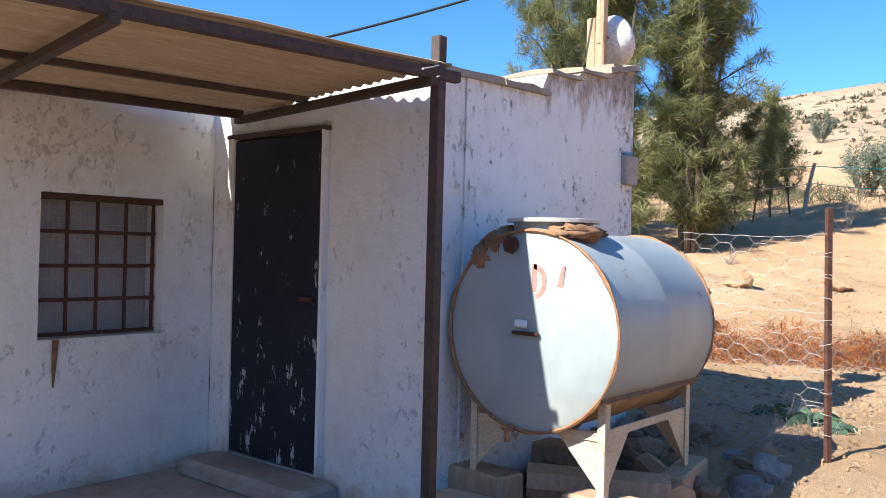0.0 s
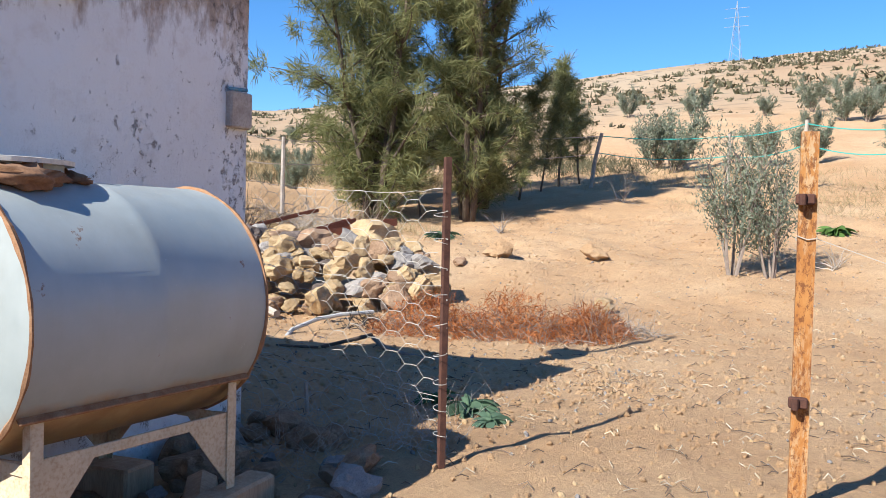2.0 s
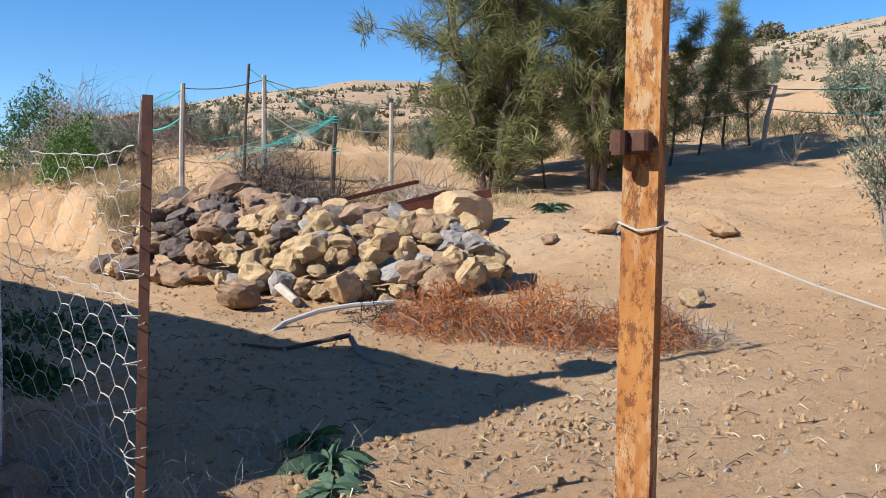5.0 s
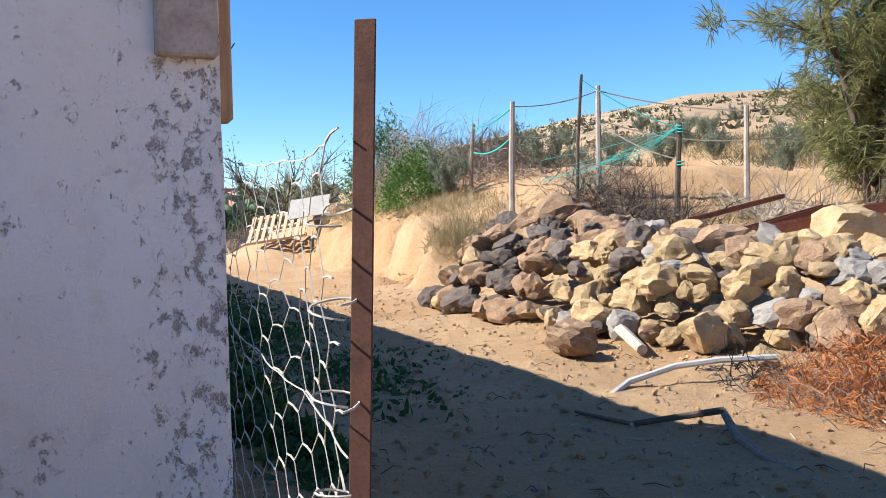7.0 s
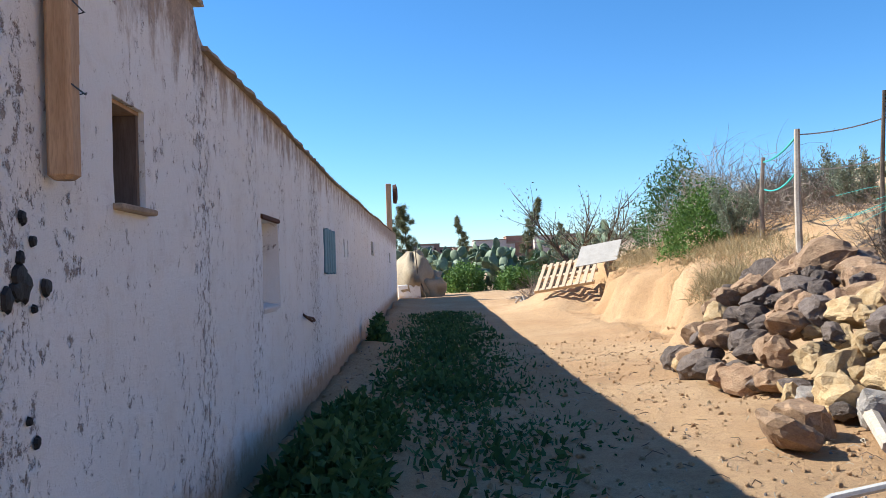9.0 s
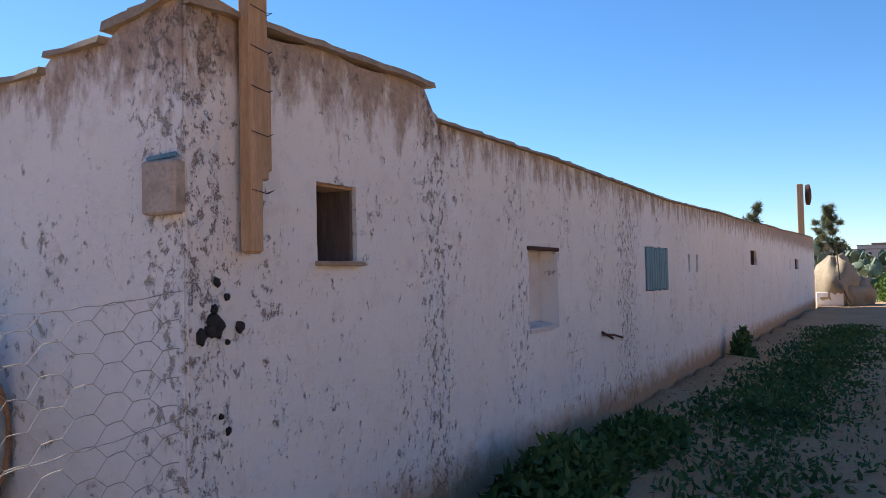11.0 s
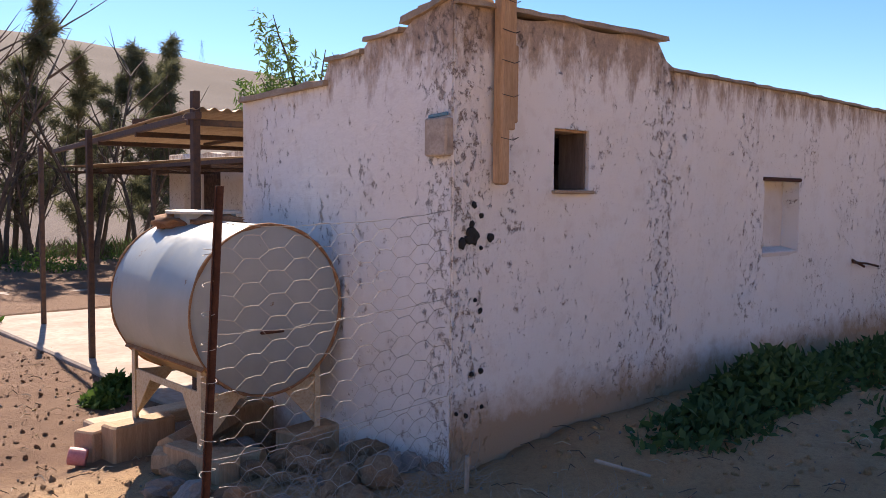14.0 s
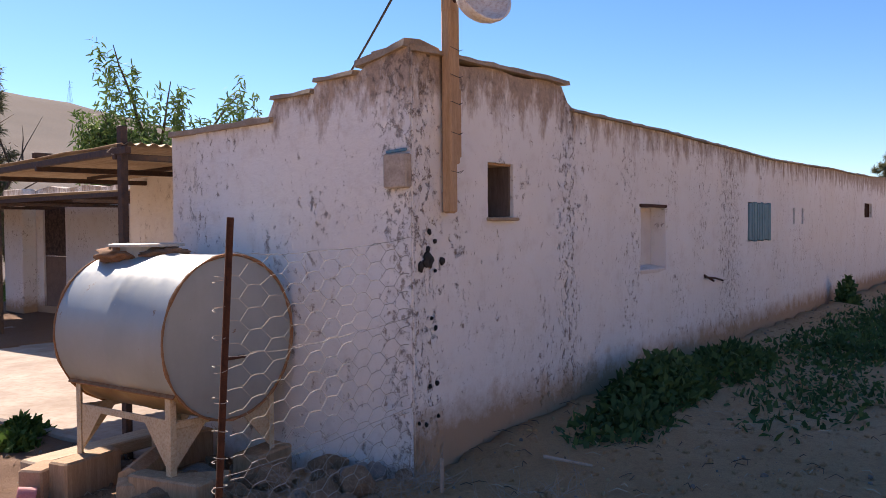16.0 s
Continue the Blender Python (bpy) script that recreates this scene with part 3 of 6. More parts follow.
for i in range(9):
    part("slat", Geo().box((-0.46 + i * 0.115, 0.005, 0.245), (0.082 + 0.012 * (i % 3), 0.03, 0.50 - 0.02 * (i % 3)), pose(0, 0, 0, 0, 0, (i % 2) * 10 - 5), 0.006), M_BLUE, w)
for z in (0.05, 0.43):
    part("rail", Geo().box((0, -0.03, z), (1.04, 0.03, 0.05), None, 0.004), M_BLUE, w)
w = long_window("window_5", 15.45, 16.4, 1.79, 2.09, "small barred opening")
for i in range(6):
    part("bar", Geo().box((-0.4 + i * 0.16, -0.06, 0.15), (0.03, 0.03, 0.30)), M_RUST, w)
w = long_window("window_6", 25.6, 26.9, 1.72, 2.04, "small barred opening")
for i in range(6):
    part("bar", Geo().box((-0.5 + i * 0.2, -0.06, 0.16), (0.04, 0.03, 0.32)), M_RUST, w)
g = Geo().tube([(-5.1, 0.03, 1.10), (-5.4, 0.05, 1.075), (-5.75, 0.02, 1.03)], [0.012, 0.01, 0.012], 6)
g.tube([(-5.15, 0.0, 1.12), (-5.3, 0.06, 1.05)], 0.012, 5)
thing("iron_hook", "bent rusty iron bar fixed to the long wall", "hook", g, M_RUST)

# tar blots by the corner
def blot(x, z, r, seed, on_gable=False):
    rnd = random.Random(seed)
    k = 14
    vs, fs = [], []
    rr = [r * rnd.uniform(0.7, 1.2) for _ in range(k)]
    for depth, s in ((0.0, 1.0), (0.010, 0.8)):
        for i in range(k):
            q = 2 * math.pi * i / k
            vs.append((rr[i] * s * math.cos(q), depth, rr[i] * s * 1.1 * math.sin(q)))
    vs.append((0, 0.013, 0))
    for i in range(k):
        j = (i + 1) % k
        fs += [(i, j, k + j, k + i), (k + i, k + j, 2 * k)]
    g = Geo().add([(x + a, b + 0.004, z + c) for a, b, c in vs], fs)
    thing("tar_blot", "black tar blot daubed on the limewash", "stain", g, M_BLACK, group="tar blots by the corner")


for i, (x, z, r) in enumerate(((-0.127, 1.485, 0.035), (-0.15, 1.46, 0.04), (-0.11, 1.45, 0.03), (-0.06, 1.43, 0.03), (-0.27, 1.455, 0.028), (-0.145, 1.63, 0.017), (-0.20, 1.575, 0.015),
                               (-0.13, 1.53, 0.02), (-0.20, 1.40, 0.012), (-0.16, 1.12, 0.012), (-0.20, 1.06, 0.015), (-0.14, 0.72, 0.015), (-0.21, 0.73, 0.018), (-0.03, 0.52, 0.012),
                               (-0.10, 0.50, 0.014), (-0.22, 0.53, 0.012))):
    blot(x, z, r, i)

# ---- corner pole ----
pole = thing("lamp_pole", "weathered timber pole wired to the wall corner carrying a lamp bowl", "pole", at=(-0.30, 0.05, 1.74))
part("post", Geo().box((0.0, 0.0, 0.65), (0.075, 0.07, 1.30), None, 0.012).tube([(0, 0, 1.2), (0.02, 0.0, 2.75)], [0.045, 0.03], 8), M_WOOD, pole)
part("board", Geo().box((-0.075, -0.012, 0.85), (0.07, 0.03, 1.10), None, 0.006), M_WOOD, pole)
part("board", Geo().box((-0.12, -0.018, 0.55), (0.04, 0.025, 0.42), None, 0.006), M_WOOD, pole)
for i, z in enumerate((0.25, 0.48, 0.66, 0.82, 0.98)):
    part("wire_tie", Geo().tube([(0.045, 0.042, z), (-0.05, 0.042, z - 0.01), (-0.115, 0.02, z + 0.01), (-0.12, -0.03, z)], 0.002, 4), M_CABLE, pole)
g = Geo()
rings = []
for i in range(9):
    q = math.pi / 2 * i / 8
    rings.append((0.19 * math.sin(q), -0.16 * math.cos(q)))
k = 24
vs = [(r * math.cos(2 * math.pi * j / k), r * math.sin(2 * math.pi * j / k), z) for r, z in rings for j in range(k)]
vs += [(r * 0.94 * math.cos(2 * math.pi * j / k), r * 0.94 * math.sin(2 * math.pi * j / k), z * 0.92 + 0.004) for r, z in rings[::-1] for j in range(k)]
fs = [(i * k + j, i * k + (j + 1) % k, (i + 1) * k + (j + 1) % k, (i + 1) * k + j) for i in range(2 * len(rings) - 1) for j in range(k)]
turn = pose(-0.01, 0.25, 1.28, -70, 0, -20)
g.add([turn @ Vector(p) for p in vs], fs)
part("lamp_bowl", g, simple("chipped_white_enamel", (0.75, 0.74, 0.72), (0.8, 0.79, 0.77), 7, 0.4, c3=(0.35, 0.2, 0.12)), pole, "white enamel bowl stained with rust", smooth=True)
part("bracket", Geo().tube([(0, 0.0, 1.25), (0, 0.12, 1.27), (-0.01, 0.2, 1.28)], 0.014, 6), M_RUST, pole)
g = Geo()
pts = []
for i in range(25):
    f = i / 24
    p = Vector((-0.27, 0.05, 3.60)).lerp(Vector((-1.92, -2.85, 2.36)), f)
    p.z -= 0.08 * 4 * f * (1 - f)
    pts.append(p)
thing("power_cable", "slack black power cable running from pole to roof", "cable", g.tube(pts, 0.009, 5), M_CABLE)
pole2 = thing("lamp_pole", "short post with a round lamp at the far wall end", "pole", at=(-30.0, -0.1, 2.9))
part("post", Geo().box((0, 0, 0.9), (0.30, 0.2, 1.9), None, 0.02), M_WOOD, pole2)
part("lamp_bowl", Geo().tube([(-0.5, 0.15, 1.5), (-0.5, 0.28, 1.5), (-0.5, 0.33, 1.5)], [0.36, 0.38, 0.2], 20), M_RUST, pole2, "round rust-brown lamp bowl")

# ---- tank ----
# stained: strength of the underside tint, rust plus painted bounce light
def tank_material(name, stained):
    m, n, l, b = mat(name, 0.42, 0.15)
    big = tex_noise(n, l, 2.2, 6, 0.6)
    mid = tex_noise(n, l, 9, 8, 0.7)
    runs = tex_noise(n, l, 4, 6, 0.65, (1, 1, 0.25))
    col = ramp(n, l, big, [(0.3, (0.31, 0.345, 0.34)), (0.7, (0.42, 0.45, 0.44))])
    col = mix(n, l, ramp(n, l, runs, [(0.5, grey(0)), (0.8, grey(0.35))]), col, (0.27, 0.25, 0.21))
    col = mix(n, l, ramp(n, l, mid, [(0.66, grey(0)), (0.70, grey(0.9))]), col, (0.22, 0.12, 0.07))
    # rust on the underside, with warm light off the soil painted in
    sp = height_z(n, l)
    zz = maths(n, l, "ADD", sp.outputs["Z"], maths(n, l, "MULTIPLY", maths(n, l, "SUBTRACT", runs, 0.5), 0.16))
    rust_bounce = n.new("ShaderNodeMapRange")
    rust_bounce.inputs[1].default_value, rust_bounce.inputs[2].default_value = -0.25, -0.31
    rust_bounce.inputs[3].default_value, rust_bounce.inputs[4].default_value = 0.0, stained
    l.new(zz, rust_bounce.inputs[0])
    col = mix(n, l, rust_bounce.outputs[0], col, ramp(n, l, mid, [(0.35, (0.30, 0.165, 0.06)), (0.65, (0.44, 0.31, 0.15))]))
    chips = ramp(n, l, tex_noise(n, l, 11, 9, 0.8), [(0.67, grey(0)), (0.69, grey(1))])
    col = mix(n, l, chips, col, (0.78, 0.80, 0.80))
    l.new(col, b.inputs["Base Color"])
    l.new(ramp(n, l, mid, [(0.4, grey(0.36)), (0.7, grey(0.6))]), b.inputs["Roughness"])
    bump(n, l, b, big, 0.12, 0.02)
    return m


M_TANK = tank_material("grey_green_tank_paint", 0.9)
M_TANKEND = tank_material("grey_green_end_plate_paint", 0.12)
M_SEAM = simple("rust_seam", (0.24, 0.11, 0.05), (0.38, 0.22, 0.12), 25, 0.9, bmp=0.5, dist=0.004)
M_LEG = simple("cream_leg_paint", (0.55, 0.44, 0.29), (0.66, 0.55, 0.38), 10, 0.75, 0.0, 0.3, 0.003, (0.36, 0.18, 0.08))
TX, TZ, TR, TY0, TY1 = 0.52, 1.02, 0.485, -2.02, -0.96
tank = thing("fuel_tank", "grey-green painted steel tank with rusty seams on a cream leg frame", "tank", at=(TX, (TY0 + TY1) / 2, TZ))
HL = (TY1 - TY0) / 2
k = 72


def ring(r, y, n=k):
    return [(r * math.cos(2 * math.pi * j / n), y, r * math.sin(2 * math.pi * j / n)) for j in range(n)]


def shell(rows_):
    g = Geo()
    vs = [p for r, y in rows_ for p in ring(r, y)]
    fs = [(i * k + j, (i + 1) * k + j, (i + 1) * k + (j + 1) % k, i * k + (j + 1) % k) for i in range(len(rows_) - 1) for j in range(k)]
    return g.add(vs, fs)


part("shell", shell([(TR, -HL + 0.004), (TR, -0.02), (TR + 0.004, 0.0), (TR, 0.02), (TR, HL - 0.004)]), M_TANK, tank, smooth=True)
for s in (-1, 1):
    rows_ = [(TR - 0.004, s * (HL - 0.004)), (TR * 0.93, s * (HL + 0.004)), (TR * 0.6, s * (HL + 0.012)), (TR * 0.2, s * (HL + 0.014)), (0.001, s * (HL + 0.014))]
    end = part("end_plate", shell(rows_), M_TANKEND, tank, "flat welded end plate", smooth=True)
    g = Geo()
    rnd = random.Random(4)
    circle = [(TR + 0.001) * 1.0 for _ in range(k)]
    pts = [(circle[j % k] * math.cos(2 * math.pi * j / k), s * (HL + 0.002), circle[j % k] * math.sin(2 * math.pi * j / k)) for j in range(k + 1)]
    g.tube(pts, [0.009 * rnd.uniform(0.6, 1.5) for _ in pts], 5)
    part("weld_seam", g, M_SEAM, end, "rust-brown weld bead")
    part("latch", Geo().box((0.0, s * (HL + 0.03), -0.01 if s < 0 else -0.12), (0.15, 0.02, 0.018), None, 0.004), M_RUST, end)
part("seam_flange", Geo().box((0.40, 0, -0.295), (0.03, 2 * HL - 0.03, 0.012), pose(0, 0, 0, 0, 40), 0.003), M_SEAM, tank)
part("sight_tag", Geo().box((-0.03, -HL - 0.025, 0.035), (0.075, 0.02, 0.04), None, 0.012), simple("white_plastic", (0.78, 0.78, 0.78), (0.82, 0.82, 0.82), 10, 0.4), tank, "white plastic tag")
# painted mark on the front plate
M_MARK = simple("faded_red_mark", (0.33, 0.16, 0.12), (0.46, 0.28, 0.23), 30, 0.7)
g = Geo()
for a0, a1 in ((-80, 90),):
    n_ = 16
    vs = []
    for i in range(n_ + 1):
        q = radians(a0 + (a1 - a0) * i / n_)
        vs += [(0.075 * math.cos(q), 0, 0.085 * math.sin(q)), (0.05 * math.cos(q), 0, 0.06 * math.sin(q))]
    g.add([(x + 0.03, -HL - 0.0135, z + 0.24) for x, y, z in vs], [(2 * i, 2 * i + 1, 2 * i + 3, 2 * i + 2) for i in range(n_)])
g.add([(x + 0.02, -HL - 0.0135, z + 0.24) for x, z in ((0, -0.05), (0.028, -0.05), (0.028, 0.085), (0, 0.085))], [(0, 1, 2, 3)])
g.add([(x + 0.16, -HL - 0.013, z + 0.27) for x, z in ((0, -0.05), (0.035, -0.05), (0.045, 0.05), (0.03, 0.05))], [(0, 1, 2, 3)])
part("painted_mark", g, M_MARK, tank, "faded brushed red letter D and stroke")
# filler opening with a rag-wrapped lid
g = Geo().tube([(-0.02, -0.30, TR - 0.03), (-0.02, -0.30, TR + 0.045)], 0.20, 28)
part("manhole_ring", g, M_TANK, tank)
part("lid", Geo().tube([(-0.02, -0.30, TR + 0.045), (-0.02, -0.30, TR + 0.062), (-0.02, -0.30, TR + 0.066)], [0.235, 0.235, 0.2], 30), simple("bare_tin_lid", (0.55, 0.52, 0.46), (0.66, 0.62, 0.55), 8, 0.5, 0.3), tank, "dusty tin lid")


def rag(geo, centre, size, seed, turns):
    """A crumpled cloth: a lump thrown into folds."""
    n1, n2 = 22, 12
    vs = []
    for i in range(n2 + 1):
        th = math.pi * i / n2
        for j in range(n1):
            ph = 2 * math.pi * j / n1
            d = Vector((math.sin(th) * math.cos(ph), math.sin(th) * math.sin(ph), math.cos(th)))
            f = 1 + 0.35 * noise.fractal(d * 2.3 + Vector((seed, 0, 0)), 0.8, 2, 4) + 0.12 * math.sin(ph * turns + d.z * 5)
            vs.append((centre[0] + d.x * size[0] * f, centre[1] + d.y * size[1] * f, centre[2] + d.z * size[2] * f))
    fs = [(i * n1 + j, (i + 1) * n1 + j, (i + 1) * n1 + (j + 1) % n1, i * n1 + (j + 1) % n1) for i in range(n2) for j in range(n1)]
    return geo.add(vs, fs)


g = Geo()
rag(g, (0.13, -0.36, TR - 0.005), (0.14, 0.16, 0.05), 1, 7)
rag(g, (-0.22, -0.44, TR - 0.06), (0.09, 0.12, 0.07), 5, 6)
rag(g, (-0.02, -0.10, TR + 0.0), (0.16, 0.09, 0.04), 9, 8)
rag(g, (-0.30, -0.50, TR - 0.13), (0.06, 0.06, 0.07), 12, 6)
ob = thing("rag", "crumpled brown cloth tucked round the tank lid", "cloth", g, M_CLOTH, at=(TX, (TY0 + TY1) / 2, TZ), smooth=True)
part("filler_neck", Geo().tube([(-0.10, -HL - 0.02, TR - 0.07), (-0.10, -HL + 0.06, TR - 0.05)], 0.035, 14).tube([(-0.10, -HL - 0.035, TR - 0.07), (-0.10, -HL - 0.02, TR - 0.07)], 0.045, 6), M_RUST, tank)
part("drain_cock", Geo().tube([(-0.07, -HL - 0.02, -TR + 0.02), (-0.07, -HL - 0.06, -TR), (-0.07, -HL - 0.06, -TR - 0.05)], 0.014, 8).box((-0.07, -HL - 0.07, -TR + 0.01), (0.05, 0.012, 0.012)), M_SEAM, tank)
# legs: angle irons with triangular gusset plates
FOOT = 0.27 - TZ
for sx in (-1, 1):
    for sy in (-1, 1):
        x, y = sx * 0.37, sy * (HL - 0.09)
        leg = part("leg", Geo().box((x + sx * 0.018, y, (-0.30 + FOOT) / 2), (0.006, 0.045, 0.30 * -1 - FOOT), None, 0.001).box((x, y + sy * 0.022, (-0.30 + FOOT) / 2), (0.04, 0.006, -0.30 - FOOT), None, 0.001), M_LEG, tank)
        gz0 = -0.44
        tri = [(x + sx * 0.012, y, gz0), (x + sx * 0.012, y - sy * 0.25, gz0), (x + sx * 0.012, y - sy * 0.01, FOOT + 0.02)]
        g = Geo().add(tri + [(a - sx * 0.006, b, c) for a, b, c in tri], [(0, 1, 2), (5, 4, 3), (0, 3, 4, 1), (1, 4, 5, 2), (2, 5, 3, 0)])
        part("gusset", g, M_LEG, leg)
        tri = [(x, y + sy * 0.012, gz0), (x - sx * 0.26, y + sy * 0.012, gz0 - 0.02), (x - sx * 0.01, y + sy * 0.012, FOOT + 0.02)]
        g = Geo().add(tri + [(a, b - sy * 0.006, c) for a, b, c in tri], [(0, 1, 2), (5, 4, 3), (0, 3, 4, 1), (1, 4, 5, 2), (2, 5, 3, 0)])
        part("gusset", g, M_LEG, leg)
for sx in (-1, 1):
    part("rail", Geo().box((sx * 0.375, 0, -0.455), (0.012, 2 * HL - 0.16, 0.04), None, 0.002), M_LEG, tank)
for sy in (-1, 1):
    part("rail", Geo().box((0, sy * (HL - 0.075), -0.47), (0.74, 0.012, 0.04), None, 0.002), M_LEG, tank)
# packing under the feet
rest = [(0.90, -1.88, 0.42, 0.16, 8), (0.16, -1.88, 0.40, 0.2, -5), (0.90, -1.05, 0.52, 0.14, 100), (0.17, -1.07, 0.4, 0.2, 10)]
for x, y, ln_, wd, a in rest:
    zb = gz(x, y) - 0.03
    g = Geo().box((0, 0, (0.27 - zb) / 2), (ln_, wd, 0.27 - zb), None, 0.012)
    ob = thing("timber_block", "rough timber packing under a tank leg", "timber", g, M_WOOD, group="packing under the tank", at=(x, y, zb))
    ob.rotation_euler[2] = radians(a)
g = Geo().box((0, 0, 0.045), (0.95, 0.20, 0.09), None, 0.012)
ob = thing("plank", "thick pale plank lying before the tank", "timber", g, M_PLANK, at=(0.62, -2.22, gz(0.62, -2.22) + 0.12))
ob.rotation_euler[2] = radians(4)
g = Geo().box((0, 0, 0.08), (0.24, 0.16, 0.2), None, 0.01)
ob = thing("adobe_block", "tan building block on the soil by the tank", "block", g, M_BLOCK, at=(1.10, -2.02, gz(1.1, -2.02)))
ob.rotation_euler[2] = radians(25)
g = Geo().tube([(0, 0, 0.0), (0, 0, 0.004), (0, 0, 0.10), (0, 0, 0.104)], [0.05, 0.053, 0.053, 0.045], 20)
ob = thing("tin_can", "pink-labelled tin lying by the block", "tin", g, M_PINK, at=(1.22, -1.88, gz(1.22, -1.88) + 0.05), smooth=False)
ob.rotation_euler = (radians(80), 0, radians(60))

# ---- awning ----
AZ = 2.22
def corrugated(x0, x1, y0, y1, z, pitch=0.09, amp=0.012, ragged=0.02):
    """A sheet with ridges along y, of true thickness."""
    nx = int(abs(x1 - x0) / pitch * 8)
    rows_ = 9
    g = Geo()
    rnd = random.Random(int(y0 * 10))
    for side in (0, 1):
        for i in range(nx + 1):
            x = x0 + (x1 - x0) * i / nx
            zz = z + amp * math.sin(2 * math.pi * x / pitch) - side * 0.003
            e0, e1 = ragged * noise.noise(Vector((x * 5, y0, 0))), ragged * noise.noise(Vector((x * 5, y1, 0)))
            for j in range(rows_):
                f = j / (rows_ - 1)
                g.v.append((x, (y0 + e0) * (1 - f) + (y1 + e1) * f, zz + 0.012 * noise.noise(Vector((x * 1.3, (y0 + (y1 - y0) * f) * 1.3, 0)))))
    o = (nx + 1) * rows_
    for i in range(nx):
        for j in range(rows_ - 1):
            a = i * rows_ + j
            g.f += [(a, a + rows_, a + rows_ + 1, a + 1), (o + a, o + a + 1, o + a + rows_ + 1, o + a + rows_)]
    for j in range(rows_ - 1):
        for a in (j, nx * rows_ + j):
            g.f.append((a, a + 1, o + a + 1, o + a))
    for i in range(nx):
        for j in (0, rows_ - 1):
            a = i * rows_ + j
            g.f.append((a, a + rows_, o + a + rows_, o + a))
    return g


M_SHEET = simple("tan_fibre_sheet", (0.42, 0.31, 0.20), (0.52, 0.41, 0.28), 3, 0.85, bmp=0.2, dist=0.004, stretch=(6, 0.5, 1), c3=(0.3, 0.2, 0.12))
awning = thing("awning", "corrugated tan sheet awning on a dark rusty steel frame", "awning", at=(0, 0, 0))
part("sheet", corrugated(0.27, -0.84, -2.36, -6.4, AZ + 0.055), M_SHEET, awning, smooth=True)
part("sheet", corrugated(-0.78, -1.72, -2.40, -6.4, AZ + 0.040), M_SHEET, awning, smooth=True)
part("beam", Geo().box((0.25, -5.2, AZ), (0.045, 5.8, 0.05), None, 0.004), M_FRAME, awning)
part("beam", Geo().box((-1.60, -4.0, AZ), (0.045, 3.2, 0.05), None, 0.004), M_FRAME, awning)
part("beam", Geo().box((-0.85, -4.0, AZ + 0.005), (0.03, 3.1, 0.035), None, 0.004), M_FRAME, awning)
for y in (-2.47, -3.93, -5.40):
    part("purlin", Geo().box((-0.68, y, AZ - 0.035), (1.92, 0.045, 0.045), None, 0.004), M_FRAME, awning)
tilt = Matrix.Translation((0.25, -2.46, AZ)) @ pose(0, 0, 0, 0.3, 0, -8.8) @ Matrix.Translation((-0.25, 2.46, -AZ))
awning.matrix_world = tilt
for x, y, h in ((0.245, -2.415, 2.40), (-0.10, -5.42, 2.30), (-0.45, -8.04, 2.26)):
    ob = part("post", Geo().box((x, y, h / 2), (0.055, 0.055, h), None, 0.004), M_FRAME, awning)
    ob.matrix_local = tilt.inverted()
part("clamp", Geo().box((0.22, -3.93, AZ + 0.075), (0.16, 0.04, 0.045), None, 0.004), M_FRAME, awning)
part("wire_tie", Geo().tube([(0.22, -2.47, AZ + 0.02), (0.29, -2.46, AZ + 0.03), (0.29, -2.55, AZ + 0.0), (0.21, -2.55, AZ + 0.01), (0.21, -2.47, AZ - 0.03), (0.3, -2.46, AZ - 0.02)], 0.004, 5), M_WIRE, awning)
awn2 = thing("awning", "second corrugated awning on steel posts across the yard", "awning")
part("sheet", corrugated(-2.95, -5.2, -6.0, -14.9, 2.20, 0.12), M_SHEET, awn2, smooth=True)
part("beam", Geo().tube([(-2.6, -6.0, 2.13), (-3.04, -10.6, 2.13), (-3.55, -15.2, 2.13)], 0.04, 4), M_FRAME, awn2)
for x in (-3.7, -4.4, -5.1):
    part("purlin", Geo().box((x, -10.4, 2.15), (0.04, 8.9, 0.05)), M_FRAME, awn2)
for y in (-6.1, -8.4, -10.6, -12.7, -14.8):
    part("purlin", Geo().box((-4.1, y, 2.09), (2.3, 0.05, 0.05)), M_FRAME, awn2)
for x, y in ((-3.04, -10.63), (-3.52, -14.8)):
    part("post", Geo().box((x, y, 1.08), (0.06, 0.06, 2.16), None, 0.004), M_FRAME, awn2)
d2 = thing("door_2", "brown door with a fretted upper panel", "door", kind="structure", at=(-5.36, -12.95, 0.15))
part("leaf", Geo().box((0, 0, 0.5), (0.04, 0.79, 1.0), None, 0.005), simple("brown_door_paint", (0.20, 0.14, 0.11), (0.27, 0.2, 0.16), 6), d2)
part("panel", Geo().box((0, 0, 1.55), (0.05, 0.79, 1.08), None, 0.005), simple("dark_fretwork", (0.03, 0.02, 0.018), (0.16, 0.11, 0.09), 14, bmp=0.8), d2)
pil = thing("pillar", "plain white rendered pillar beside the brown door", "pillar", Geo().box((-5.15, -13.95, 1.2), (0.3, 0.7, 2.6), None, 0.02), M_GABLE, kind="structure")

# ---- fence ----
def angle_post(name, label, base, top, w, t, mat_, turn):
    b0, t0 = Vector(base), Vector(top)
    h = (t0 - b0).length
    m = Matrix.Translation(b0) @ (t0 - b0).to_track_quat("Z", "Y").to_matrix().to_4x4() @ pose(0, 0, 0, 0, 0, turn)
    ob = thing(name, label, "fence post")
    ob.matrix_world = m
    g = Geo().box((w / 2, t / 2, h / 2), (w, t, h), None, 0.001).box((t / 2, w / 2 + t / 2, h / 2), (t, w - t, h), None, 0.001)
    part("angle_iron", g, mat_, ob)
    return ob, h


